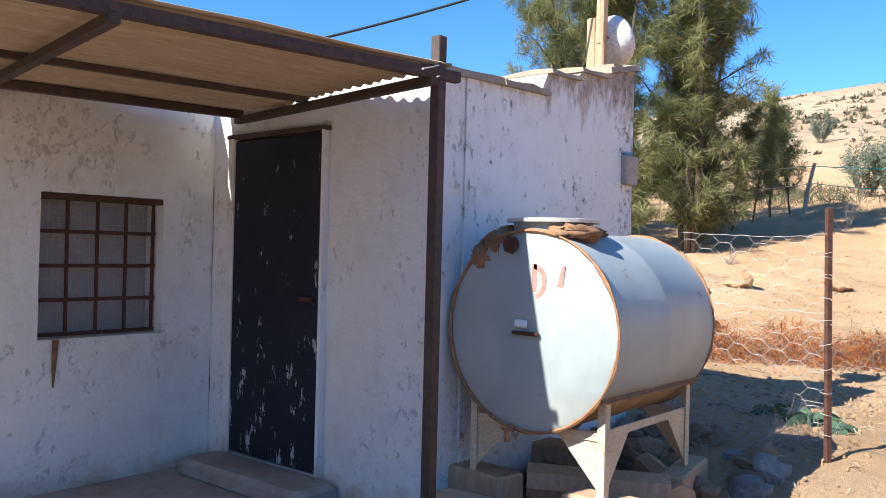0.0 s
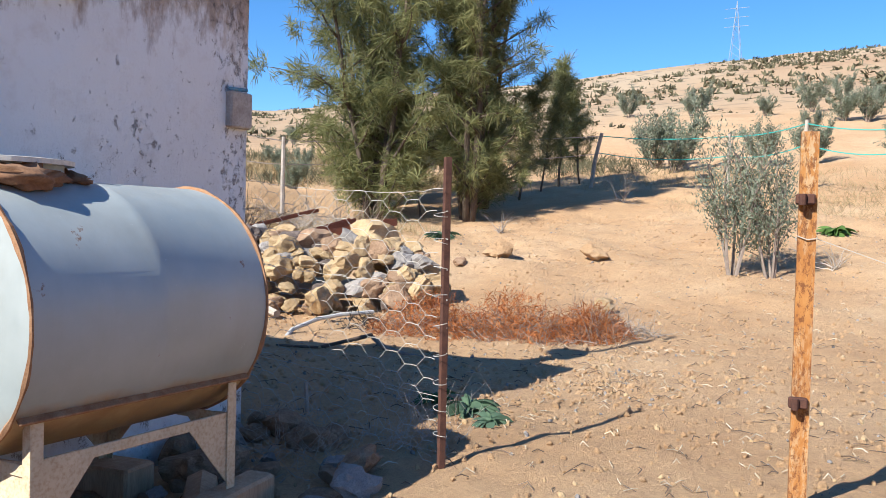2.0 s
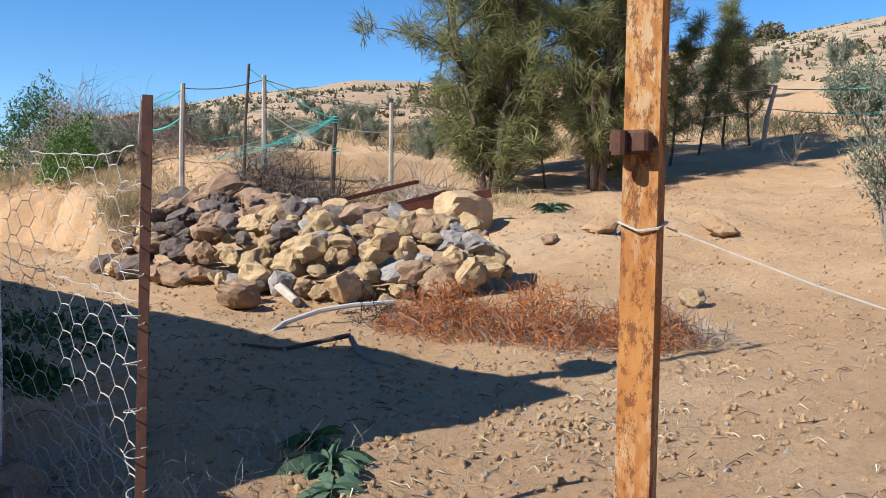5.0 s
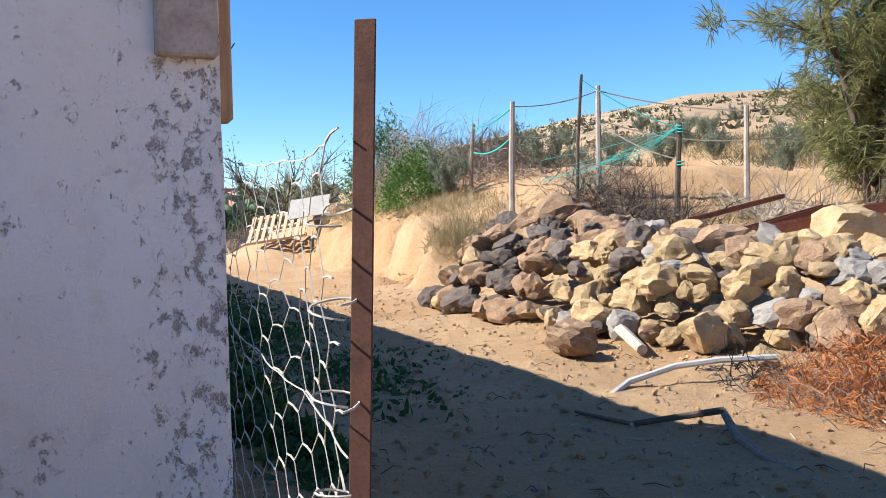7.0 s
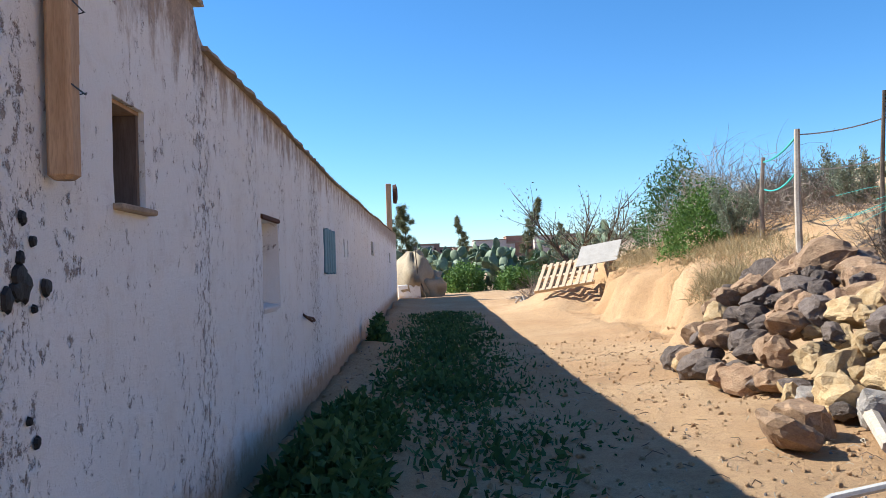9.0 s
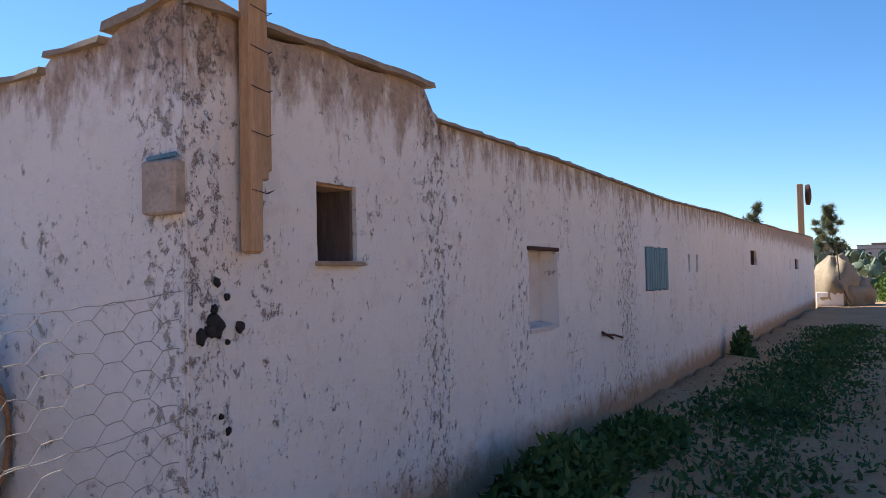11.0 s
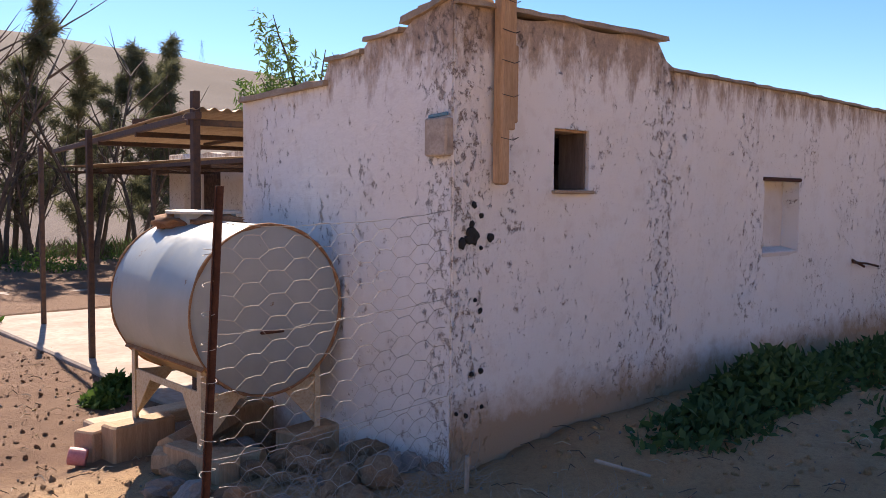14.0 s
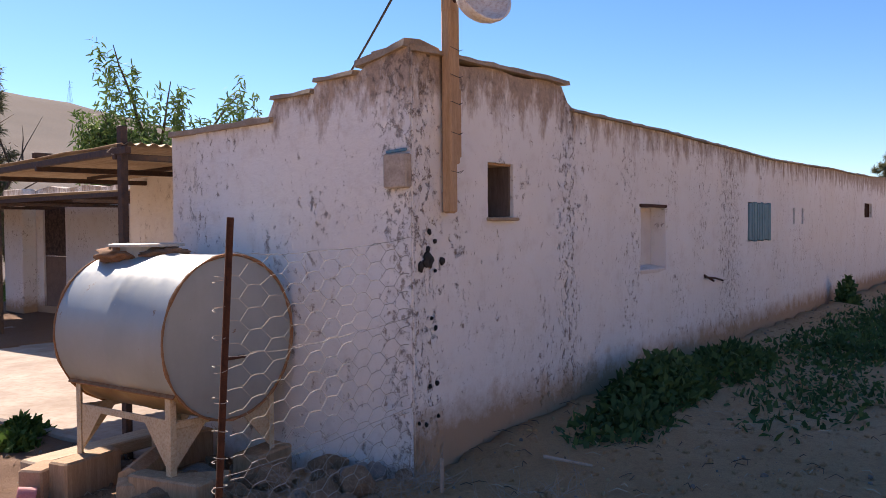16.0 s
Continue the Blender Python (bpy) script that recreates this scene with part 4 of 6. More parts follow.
p1, _ = angle_post("fence_post", "rust-brown angle-iron fence post holding hexagonal netting", (1.375, -0.12, 0.05), (1.325, -0.04, 1.71), 0.032, 0.005, M_RUST, 200)


def rust_flaky():
    m, n, l, b = mat("orange_flaking_rust", 0.9)
    a = tex_noise(n, l, 60, 9, 0.8, (1, 1, 0.3))
    f = tex_noise(n, l, 9, 7, 0.7, (1, 1, 0.25))
    col = ramp(n, l, f, [(0.3, (0.17, 0.062, 0.02)), (0.5, (0.36, 0.15, 0.04)), (0.7, (0.46, 0.24, 0.08))])
    k = mix(n, l, 1.0, ramp(n, l, a, [(0.48, grey(0)), (0.51, grey(1))]), ramp(n, l, tex_noise(n, l, 7, 6, 0.7, (1, 1, 0.2)), [(0.45, grey(0)), (0.6, grey(0.8))]), "MULTIPLY")
    col = mix(n, l, k, col, (0.46, 0.37, 0.23))
    col = mix(n, l, ramp(n, l, tex_noise(n, l, 38, 9, 0.85, (1, 1, 0.45)), [(0.52, grey(0)), (0.55, grey(0.9))]), col, (0.15, 0.055, 0.02))
    l.new(col, b.inputs["Base Color"])
    bump(n, l, b, a, 0.6, 0.004)
    return m


M_ORANGE = rust_flaky()
p2 = thing("gate_post", "orange rusted channel-iron gate post with welded hinge lugs", "fence post", at=(2.945, 0.125, 0.1))
p2.rotation_euler[2] = radians(10)
prof = [(-0.035, -0.003), (0.035, -0.003), (0.035, 0.038), (0.029, 0.038), (0.029, 0.003), (-0.029, 0.003), (-0.029, 0.038), (-0.035, 0.038)]
g = Geo()
g.add([(x, y, z) for z in (-0.02, 1.70) for x, y in prof], [(i, (i + 1) % 8, 8 + (i + 1) % 8, 8 + i) for i in range(8)] + [(0, 1, 4, 5), (1, 2, 3, 4), (0, 5, 6, 7), (8, 13, 12, 9), (9, 12, 11, 10), (8, 15, 14, 13)])
part("channel", g, M_ORANGE, p2)
for z in (1.42, 0.58):
    part("hinge_lug", Geo().box((-0.012, -0.022, z), (0.075, 0.04, 0.045), None, 0.006).tube([(-0.025, -0.05, z - 0.025), (-0.025, -0.05, z + 0.02)], 0.015, 10), M_RUST, p2)
part("wire_tie", Geo().tube([(-0.04, -0.008, 1.27), (0.0, -0.012, 1.255), (0.04, -0.008, 1.26), (0.04, 0.045, 1.27), (-0.04, 0.045, 1.26), (-0.04, -0.008, 1.25)], 0.0025, 4), M_WIRE, p2)
g = Geo()
pts = [Vector((2.975, 0.175, 1.36)).lerp(Vector((6.2, 1.0, 1.1)), i / 12) - Vector((0, 0, 0.25 * 4 * i / 12 * (1 - i / 12))) for i in range(13)]
thing("strand_wire", "thin slack wire strand leading off from the gate post", "wire", g.tube(pts, 0.002, 4), M_WIRE)


def netting(name, a, b, z0a, z0b, z1a, z1b, cell, sag, seed, wire=0.0012):
    """Twisted hexagonal netting hung between two posts, bulged and torn."""
    a, b = Vector(a), Vector(b)
    L = (b - a).length
    cols = int(L / (cell * 0.95) + 0.5)
    rows_ = int((z1a - z0a) / (cell * 0.80))
    rnd = random.Random(seed)
    out = (b - a).cross(Vector((0, 0, 1))).normalized()

    def at(i, j):
        u, v = i / (cols * 2), j / (rows_ * 2.0)
        p = a.lerp(b, min(max(u, 0), 1))
        lo, hi = z0a + (z0b - z0a) * u, z1a + (z1b - z1a) * u
        z = lo + (hi - lo) * v - sag * 4 * u * (1 - u) * v
        q = p + out * (0.02 * noise.noise(Vector((u * 4, v * 4, seed))) + 0.02 * math.sin(u * 5))
        return Vector((q.x, q.y, z)) + Vector((noise.noise(Vector((i * 0.9, j * 0.9, seed + 1))), 0, noise.noise(Vector((i * 0.9, j * 0.9, seed + 2))))) * cell * 0.09

    g = Geo()
    for c in range(cols):
        off = c % 2
        for r in range(rows_ + 1 - off):
            j = 2 * r + off
            lo, up = at(2 * c + 0.40, j), at(2 * c + 1.60, j)
            mid = (lo + up) / 2 + Vector((0, 0, 0.003))
            g.tube([lo, mid, up], wire * 1.8, 4)
            if c < cols - 1:
                for dj in (-1, 1):
                    if 0 <= j + dj <= 2 * rows_:
                        g.tube([up, at(2 * c + 2.40, j + dj)], wire, 4)
    ob = thing(name, "sagging hexagonal wire netting between post and wall", "netting")
    tagged(part("mesh_wire", g, M_WIRE, ob), kind="stuff")
    for v in (2 * rows_, rows_ * 1.3, rows_ * 0.5):
        part("line_wire", Geo().tube([at(i, v) for i in range(2 * cols + 1)], wire * 1.4, 4), M_WIRE, ob)
    return ob


netting("wire_netting", (1.33, -0.07, 0), (0.03, 0.02, 0), 0.2, 0.3, 1.55, 1.60, 0.125, 0.03, 3)
g = Geo()
for i in range(9):
    z = 0.35 + i * 0.135
    lean = -0.03 * i / 9
    c = Vector((1.355 + lean, -0.085, z))
    pts = [c + Vector((0.034 * math.cos(q), 0.034 * math.sin(q), 0.015 * math.sin(q * 0.5 + i))) for q in [0.5 * k_ for k_ in range(14)]]
    g.tube(pts, 0.002, 4)
tagged(thing("wire_loops", "wire loops binding the netting to its post", "wire", g, M_WIRE), kind="stuff")

# ---- stones ----
def rock_mesh(seed, material, sub=2, rough=0.28, flat=1.0):
    """A broken stone of about unit size."""
    bm = bmesh.new()
    bmesh.ops.create_icosphere(bm, subdivisions=sub, radius=0.5)
    o = Vector((seed * 3.7, seed * 1.3, seed * 7.1))
    rnd = random.Random(seed)
    cuts = [(Vector((rnd.uniform(-1, 1), rnd.uniform(-1, 1), rnd.uniform(-1, 1))).normalized(), rnd.uniform(0.24, 0.40)) for _ in range(8)]
    for v in bm.verts:
        d = v.co.normalized()
        p = d * 0.5 * (1 + rough * noise.fractal(d * 1.4 + o, 0.9, 2.0, 3))
        for nrm, dist in cuts:
            over = p.dot(nrm) - dist
            if over > 0:
                p -= nrm * over * 0.85
        p += d * 0.055 * noise.fractal(d * 5 + o, 0.7, 2.0, 4)
        p.z *= flat
        v.co = p
    me = bpy.data.meshes.new("stone")
    bm.to_mesh(me)
    bm.free()
    me.materials.append(material)
    return me


M_BASALT = simple("dark_basalt", (0.10, 0.075, 0.065), (0.21, 0.165, 0.14), 5, 0.95, bmp=0.9, dist=0.05, c3=(0.05, 0.04, 0.038), per_object=0.5)
M_BROWN = simple("brown_sandstone", (0.25, 0.15, 0.09), (0.40, 0.27, 0.17), 4, 0.95, bmp=0.8, dist=0.05, c3=(0.15, 0.09, 0.06), per_object=0.4)
M_YELLOW = simple("yellow_limestone", (0.39, 0.255, 0.12), (0.54, 0.41, 0.25), 4, 0.95, bmp=0.9, dist=0.05, c3=(0.34, 0.21, 0.10), per_object=0.3)
M_GREYST = simple("grey_stone", (0.22, 0.20, 0.19), (0.36, 0.32, 0.28), 5, 0.95, bmp=0.6, dist=0.04, c3=(0.13, 0.115, 0.105), per_object=0.4)
ROCKS = {"s": [rock_mesh(901, M_SOIL, 3), rock_mesh(902, M_SOIL, 3)]}
for key, m_ in (("d", M_BASALT), ("b", M_BROWN), ("y", M_YELLOW), ("g", M_GREYST)):
    ROCKS[key] = [rock_mesh(i + 10 * ord(key), m_, 3) for i in range(6)]


thing("lintel_end", "ragged grey mortar stub of a beam end by the corner", "masonry", Geo().box((0.015, -0.095, 1.985), (0.075, 0.17, 0.20), None, 0.008), M_PATCH, kind="structure")


thing("paint_stroke", "short streak of blue paint above the mortar stub", "stain", Geo().box((0.024, -0.10, 2.10), (0.012, 0.15, 0.018), pose(0, 0, 0, 4), 0.003), M_BLUE)


def stone(parent, key, x, y, z, s, rnd, squash=0.75):
    ob = new("stone", rnd.choice(ROCKS[key]))
    ob.location = (x, y, z)
    ob.rotation_euler = (rnd.uniform(-0.5, 0.5), rnd.uniform(-0.5, 0.5), rnd.uniform(0, 6.28))
    ob.scale = (s * rnd.uniform(0.9, 1.35), s * rnd.uniform(0.85, 1.15), s * squash * rnd.uniform(0.85, 1.15))
    ob.parent = parent
    return ob


def stone_pile():
    rnd = random.Random(11)
    pile = thing("stone_pile", "heap of dark and yellow field stones on bare soil", "stones")
    x0, x1 = -7.1, -1.75
    for row in range(11):
        f = row / 10
        n = 27 if row < 8 else 24
        for i in range(n):
            u = (i + rnd.uniform(-0.35, 0.35) + 0.5 * (row % 2)) / n
            x = x0 + (x1 - x0) * u
            front = 3.75 + 0.55 * u * u if u < 0.75 else 3.95 + 1.6 * (u - 0.75) * 3
            back = 5.7 if u > 0.15 else 5.2
            hmax = 0.98 - 0.40 * u
            y = front + (back - front) * f + rnd.uniform(-0.1, 0.1)
            prof = math.sin(math.pi * min(1, max(0, f * 0.80 + 0.02))) ** 0.8
            ends = min(1, u / 0.10 + 0.25, (1 - u) / 0.10 + 0.25)
            s = (0.19 + 0.25 * rnd.random() ** 1.7) * (1.15 if row in (0, 5) else 1.0)
            z = gz(x, y) + hmax * prof * ends + s * 0.10
            p_y = min(0.95, max(0.05, (u - 0.28) * 3.2 - f * 0.3))
            if rnd.random() < p_y:
                key = rnd.choice("yyyyyb") if rnd.random() < 0.85 else "g"
            else:
                key = rnd.choice("ddbbdb")
            stone(pile, key, x, y, z, s, rnd)
    for x, y, dz, s, key in ((-6.9, 4.8, 0.85, 0.34, "y"), (-6.5, 4.75, 0.80, 0.8, "b"), (-6.0, 5.0, 1.0, 0.65, "b"), (-3.25, 3.25, 0.10, 0.42, "b"), (-3.45, 3.5, 0.12, 0.42, "b"), (-2.55, 4.0, 0.18, 0.42, "y"),
                             (-3.3, 4.95, 0.5, 0.6, "g"), (-1.9, 4.0, 0.08, 0.2, "y")):
        stone(pile, key, x, y, gz(x, y) + dz, s, rnd)


stone_pile()
rnd = random.Random(5)
for x, y, s, key, lab in ((-4.3, 7.75, 1.15, "y", "large pitted yellow boulder by the rusty beams"), (0.2, 5.85, 0.34, "y", "single tan stone lying on open soil"), (-2.35, 8.3, 0.55, "s", "soil-coloured clod on the slope"),
                          (-2.6, 7.5, 0.26, "b", "small brown stone on the slope"), (-1.0, 9.0, 0.5, "s", "soil-coloured clod half sunk in the slope")):
    me = rnd.choice(ROCKS[key])
    ob = new("boulder", me)
    ob.location = (x, y, gz(x, y) + s * 0.22)
    ob.scale = (s, s * 0.85, s * 0.62)
    ob.rotation_euler[2] = rnd.uniform(0, 6)
    tagged(ob, lab, "stone")
# rubble packed at the foot of the gable and under the tank
for i in range(56):
    x, y = rnd.uniform(0.08, 1.25), rnd.uniform(-1.7, 0.02)
    if x > 0.75 and y < -1.3:
        continue
    s = rnd.uniform(0.08, 0.26)
    ob = new("rubble_stone", rnd.choice(ROCKS[rnd.choice("bbbg")]))
    ob.location = (x, y, gz(x, y) + s * 0.18)
    ob.scale = (s * rnd.uniform(1, 1.5), s, s * 0.75)
    ob.rotation_euler = (rnd.uniform(-0.4, 0.4), rnd.uniform(-0.4, 0.4), rnd.uniform(0, 6))
    tagged(ob, "grey-brown rubble stone beneath the tank", "stone", "rubble under the tank")


def pebbles():
    """Loose gravel and clods, too many to count."""
    rnd = random.Random(21)
    forms = []
    for k_ in range(5):
        bm = bmesh.new()
        bmesh.ops.create_icosphere(bm, subdivisions=1, radius=0.5)
        forms.append(([v.co * (1 + 0.35 * noise.noise(v.co * 3 + Vector((k_ * 5, 0, 0)))) for v in bm.verts], [tuple(v.index for v in f.verts) for f in bm.faces]))
        bm.free()
    for name, mat_, count, lo, hi, lab in (("clods", M_SOIL, 28000, 0.008, 0.05, "crumbled soil clods strewn over the ground"), ("gravel", M_YELLOW, 3200, 0.008, 0.045, "pale gravel strewn over the soil"), ("dark_gravel", M_GREYST, 2600, 0.008, 0.04, "dark gravel strewn over the soil")):
        g = Geo()
        done = 0
        while done < count:
            r = 12.5 * rnd.random() ** 0.72
            q = rnd.uniform(0, 6.283)
            x, y = 1.4 + r * math.cos(q), 2.2 + r * math.sin(q)
            if (x < 0.25 and y < 0.05) or y < -6.5:
                continue
            s = lo + (hi - lo) * rnd.random() ** 4
            vs, fs = rnd.choice(forms)
            m = Matrix.Translation((x, y, gz(x, y) + s * 0.15)) @ Euler((rnd.uniform(0, 6), rnd.uniform(0, 6), rnd.uniform(0, 6))).to_matrix().to_4x4() @ Matrix.Diagonal((s * rnd.uniform(0.8, 1.5), s, s * 0.7, 1))
            g.add([m @ v for v in vs], fs)
            done += 1
        thing(name, lab, "gravel", g, mat_, kind="stuff")


pebbles()

# ---- litter ----
def litter():
    """Straw, chips and broken twigs trodden into the soil."""
    rnd = random.Random(44)
    for name, mat_, count, ln_, lab in (("straw_litter", M_PALELIT, 2600, 0.09, "pale straw and chips trodden into the soil"), ("twig_litter", M_DARKLIT, 2200, 0.12, "dark broken twigs lying on the soil")):
        g = Geo()
        for i in range(count):
            r, q = 11 * rnd.random() ** 0.7, rnd.uniform(0, 6.283)
            x, y = 1.5 + r * math.cos(q), 2.4 + r * math.sin(q)
            if (x < 0.25 and y < 0.1) or y < -6:
                continue
            d = rnd.uniform(0, 6.283)
            h = ln_ * rnd.uniform(0.3, 1.2)
            z = gz(x, y)
            g.tube([(x, y, z + 0.006), (x + h * 0.5 * math.cos(d), y + h * 0.5 * math.sin(d), z + 0.012 + 0.02 * rnd.random()), (x + h * math.cos(d + 0.3), y + h * math.sin(d + 0.3), z + 0.008)], [0.003, 0.0035, 0.002], 3)
        thing(name, lab, "litter", g, mat_, kind="stuff")


M_PALELIT = simple("pale_straw", (0.42, 0.34, 0.24), (0.56, 0.48, 0.36), 9, 0.9)
M_DARKLIT = simple("dark_twig_bits", (0.10, 0.07, 0.05), (0.2, 0.14, 0.1), 9, 0.9)
litter()

# ---- plants ----
def leaf_mat(name, c1, c2, rough=0.7, trans=0.25):
    m, n, l, b = mat(name, rough)
    ge = n.new("ShaderNodeNewGeometry")
    col = ramp(n, l, ge.outputs["Random Per Island"], [(0.0, c1), (1.0, c2)])
    big = tex_noise(n, l, 1.1, 3)
    col = mix(n, l, ramp(n, l, big, [(0.4, grey(0)), (0.65, grey(0.5))]), col, tuple(0.55 * v for v in c1))
    l.new(col, b.inputs["Base Color"])
    b.inputs["Transmission Weight"].default_value = 0.0
    b.inputs["Subsurface Weight"].default_value = 0.0
    tr = n.new("ShaderNodeBsdfTranslucent")
    l.new(col, tr.inputs["Color"])
    ms = n.new("ShaderNodeMixShader")
    ms.inputs[0].default_value = trans
    out = n["Material Output"]
    l.new(b.outputs[0], ms.inputs[1])
    l.new(tr.outputs[0], ms.inputs[2])
    l.new(ms.outputs[0], out.inputs["Surface"])
    return m


M_NEEDLE = leaf_mat("casuarina_needles", (0.13, 0.15, 0.055), (0.37, 0.35, 0.15), 0.7, 0.45)
M_NEEDLE2 = leaf_mat("far_casuarina_needles", (0.11, 0.12, 0.07), (0.24, 0.24, 0.12), 0.7, 0.35)
M_OLIVE = leaf_mat("olive_leaves", (0.15, 0.18, 0.12), (0.30, 0.32, 0.23))
M_GREEN = leaf_mat("fresh_green_leaves", (0.06, 0.13, 0.025), (0.16, 0.26, 0.06))
M_WEED = leaf_mat("dark_weed_leaves", (0.045, 0.10, 0.035), (0.11, 0.19, 0.06))
M_AGAVE = leaf_mat("blue_green_leaves", (0.07, 0.125, 0.075), (0.13, 0.20, 0.12))
M_PEPPER = leaf_mat("pepper_tree_leaves", (0.10, 0.17, 0.05), (0.22, 0.32, 0.10))
M_BARK = simple("grey_brown_bark", (0.09, 0.065, 0.045), (0.16, 0.12, 0.09), 9, 0.95, bmp=0.7, dist=0.02, stretch=(3, 3, 0.5))
M_TWIG = simple("grey_dry_twigs", (0.20, 0.15, 0.12), (0.34, 0.28, 0.23), 5, 0.95)
M_PALETWIG = simple("bleached_twigs", (0.34, 0.28, 0.23), (0.50, 0.43, 0.36), 5, 0.95)
M_DARKTWIG = simple("dark_brushwood", (0.07, 0.055, 0.045), (0.16, 0.12, 0.09), 5, 0.95)
M_REDDRY = leaf_mat("rust_red_dry_weeds", (0.30, 0.085, 0.025), (0.54, 0.22, 0.075), 0.85, 0.2)
M_STRAW = leaf_mat("dry_straw_grass", (0.30, 0.22, 0.11), (0.48, 0.38, 0.22), 0.85, 0.2)
M_SCRUB = leaf_mat("hill_scrub", (0.10, 0.095, 0.055), (0.19, 0.165, 0.095), 0.85, 0.1)


def blade(g, p, d, length, width, droop, rnd, segs=2):
    """A narrow leaf from p along d, bending down."""
    side = d.cross(Vector((rnd.uniform(-1, 1), rnd.uniform(-1, 1), rnd.uniform(-1, 1))))
    side = side.normalized() if side.length > 1e-5 else Vector((1, 0, 0))
    o = len(g.v)
    cur, dd = p.copy(), d.copy()
    for i in range(segs):
        w = width * (1.0 if i else 0.7)
        g.v += [tuple(cur - side * w), tuple(cur + side * w)]
        cur = cur + dd * (length / segs)
        dd = (dd + Vector((0, 0, -droop))).normalized()
    g.v.append(tuple(cur))
    for i in range(segs - 1):
        a = o + 2 * i
        g.f.append((a, a + 1, a + 3, a + 2))
    a = o + 2 * (segs - 1)
    g.f.append((a, a + 1, a + 2))


def rand_dir(rnd, up=0.0):
    d = Vector((rnd.gauss(0, 1), rnd.gauss(0, 1), rnd.gauss(0, 1) + up))
    return d.normalized()


def limb(g, p, d, length, r, rnd, wander=0.25, segs=6, sides=5, lift=0.0):
    pts, radii = [p.copy()], [r]
    dd = d.copy()
    for i in range(segs):
        dd = (dd + rand_dir(rnd) * wander + Vector((0, 0, lift))).normalized()
        pts.append(pts[-1] + dd * (length / segs))
        radii.append(r * (1 - 0.85 * (i + 1) / segs))
    g.tube(pts, radii, sides)
    return pts


def casuarina(name, label, height, spread, seed, clumps, needles, mat_, needle=0.42, bare=0.16, stems=2, width=0.005):
    """A she-oak: several leaning stems, rising limbs and drooping plumes of thread-like twigs."""
    rnd = random.Random(seed)
    wood, crown = Geo(), Geo()
    anchors = []
    for s in range(stems):
        q = 6.283 * s / max(1, stems) + rnd.random()
        d = Vector((0.10 * math.cos(q), 0.10 * math.sin(q), 1)).normalized()
        trunk = limb(wood, Vector((0.12 * math.cos(q), 0.12 * math.sin(q), -0.1)), d, height * rnd.uniform(0.85, 1.0), 0.014 * height * rnd.uniform(0.55, 0.8), rnd, 0.07, 12, 7)
        for i in range(26):
            f = bare + (1 - bare) * (i + rnd.random()) / 26
            k_ = f * (len(trunk) - 1)
            a = trunk[int(k_)].lerp(trunk[min(int(k_) + 1, len(trunk) - 1)], k_ % 1)
            qq = rnd.uniform(0, 6.283)
            prof = (0.72 + 0.38 * math.sin(min(1, f * 1.4) * 2.2)) * (1.05 - 0.72 * f)
            ln_ = spread * prof * rnd.uniform(0.5, 1.15)
            pts = limb(wood, a, Vector((math.cos(qq), math.sin(qq), 0.55)), ln_, 0.014 * height * 0.4 * (1.1 - f), rnd, 0.22, 5, 4, 0.04)
            anchors += [(p, j) for j, p in enumerate(pts[1:])] + [(pts[-1], 5)]
    for c in range(clumps):
        p, j = rnd.choice(anchors)
        p = p + rand_dir(rnd) * 0.16 * (spread / 2)
        base = (rand_dir(rnd, 0.35) + Vector((p.x, p.y, 0)) * 0.25)
        base.normalize()
        for k_ in range(needles):
            d = (base + rand_dir(rnd) * 0.55).normalized()
            blade(crown, p + rand_dir(rnd) * 0.07, d, needle * rnd.uniform(0.6, 1.25), width * rnd.uniform(0.7, 1.3), 0.35, rnd, 2)
    ob = thing(name, label, "tree")
    part("trunk", wood, M_BARK, ob, smooth=True)
    tagged(part("crown", crown, mat_, ob), kind="stuff")
    return ob


def place(ob, x, y, turn=0.0, s=1.0, dz=0.0):
    ob.matrix_world = Matrix.Translation((x, y, gz(x, y) + dz)) @ Matrix.Rotation(turn, 4, "Z") @ Matrix.Scale(s, 4)
    return ob


big = casuarina("casuarina_tree", "tall she-oak with drooping olive-green plumes on dry soil", 8.4, 2.15, 3, 3900, 9, M_NEEDLE, 0.33, 0.02, 4, 0.007)
place(big, -6.5, 11.0, 0.3, 0.98)
big2 = casuarina("casuarina_tree", "tall dark she-oak with several stems on the slope", 9.0, 1.75, 8, 3500, 9, M_NEEDLE, 0.32, 0.04, 4, 0.007)
place(big2, -4.9, 12.1, 1.0, 0.95)
ob = copy_thing(big2, Matrix())
place(ob, -5.5, 14.0, 2.6, 0.8)
tagged(ob, "shorter she-oak behind the taller ones", "tree")
ob = copy_thing(big, Matrix())
place(ob, -8.0, 13.2, 4.0, 0.9)
small = casuarina("casuarina_sapling", "young she-oak sapling in a row on the slope", 3.6, 0.8, 5, 420, 10, M_NEEDLE, 0.34, 0.20, 1, 0.005)
place(small, -5.4, 15.6, 0, 0.9)
for x, y, s, q in ((-5.2, 16.7, 0.85, 1), (-5.0, 17.8, 1.05, 2), (-4.8, 18.9, 0.8, 3), (-5.9, 12.0, 0.7, 4), (-6.0, 15.0, 0.9, 5)):
    place(copy_thing(small, Matrix()), x, y, q, s)


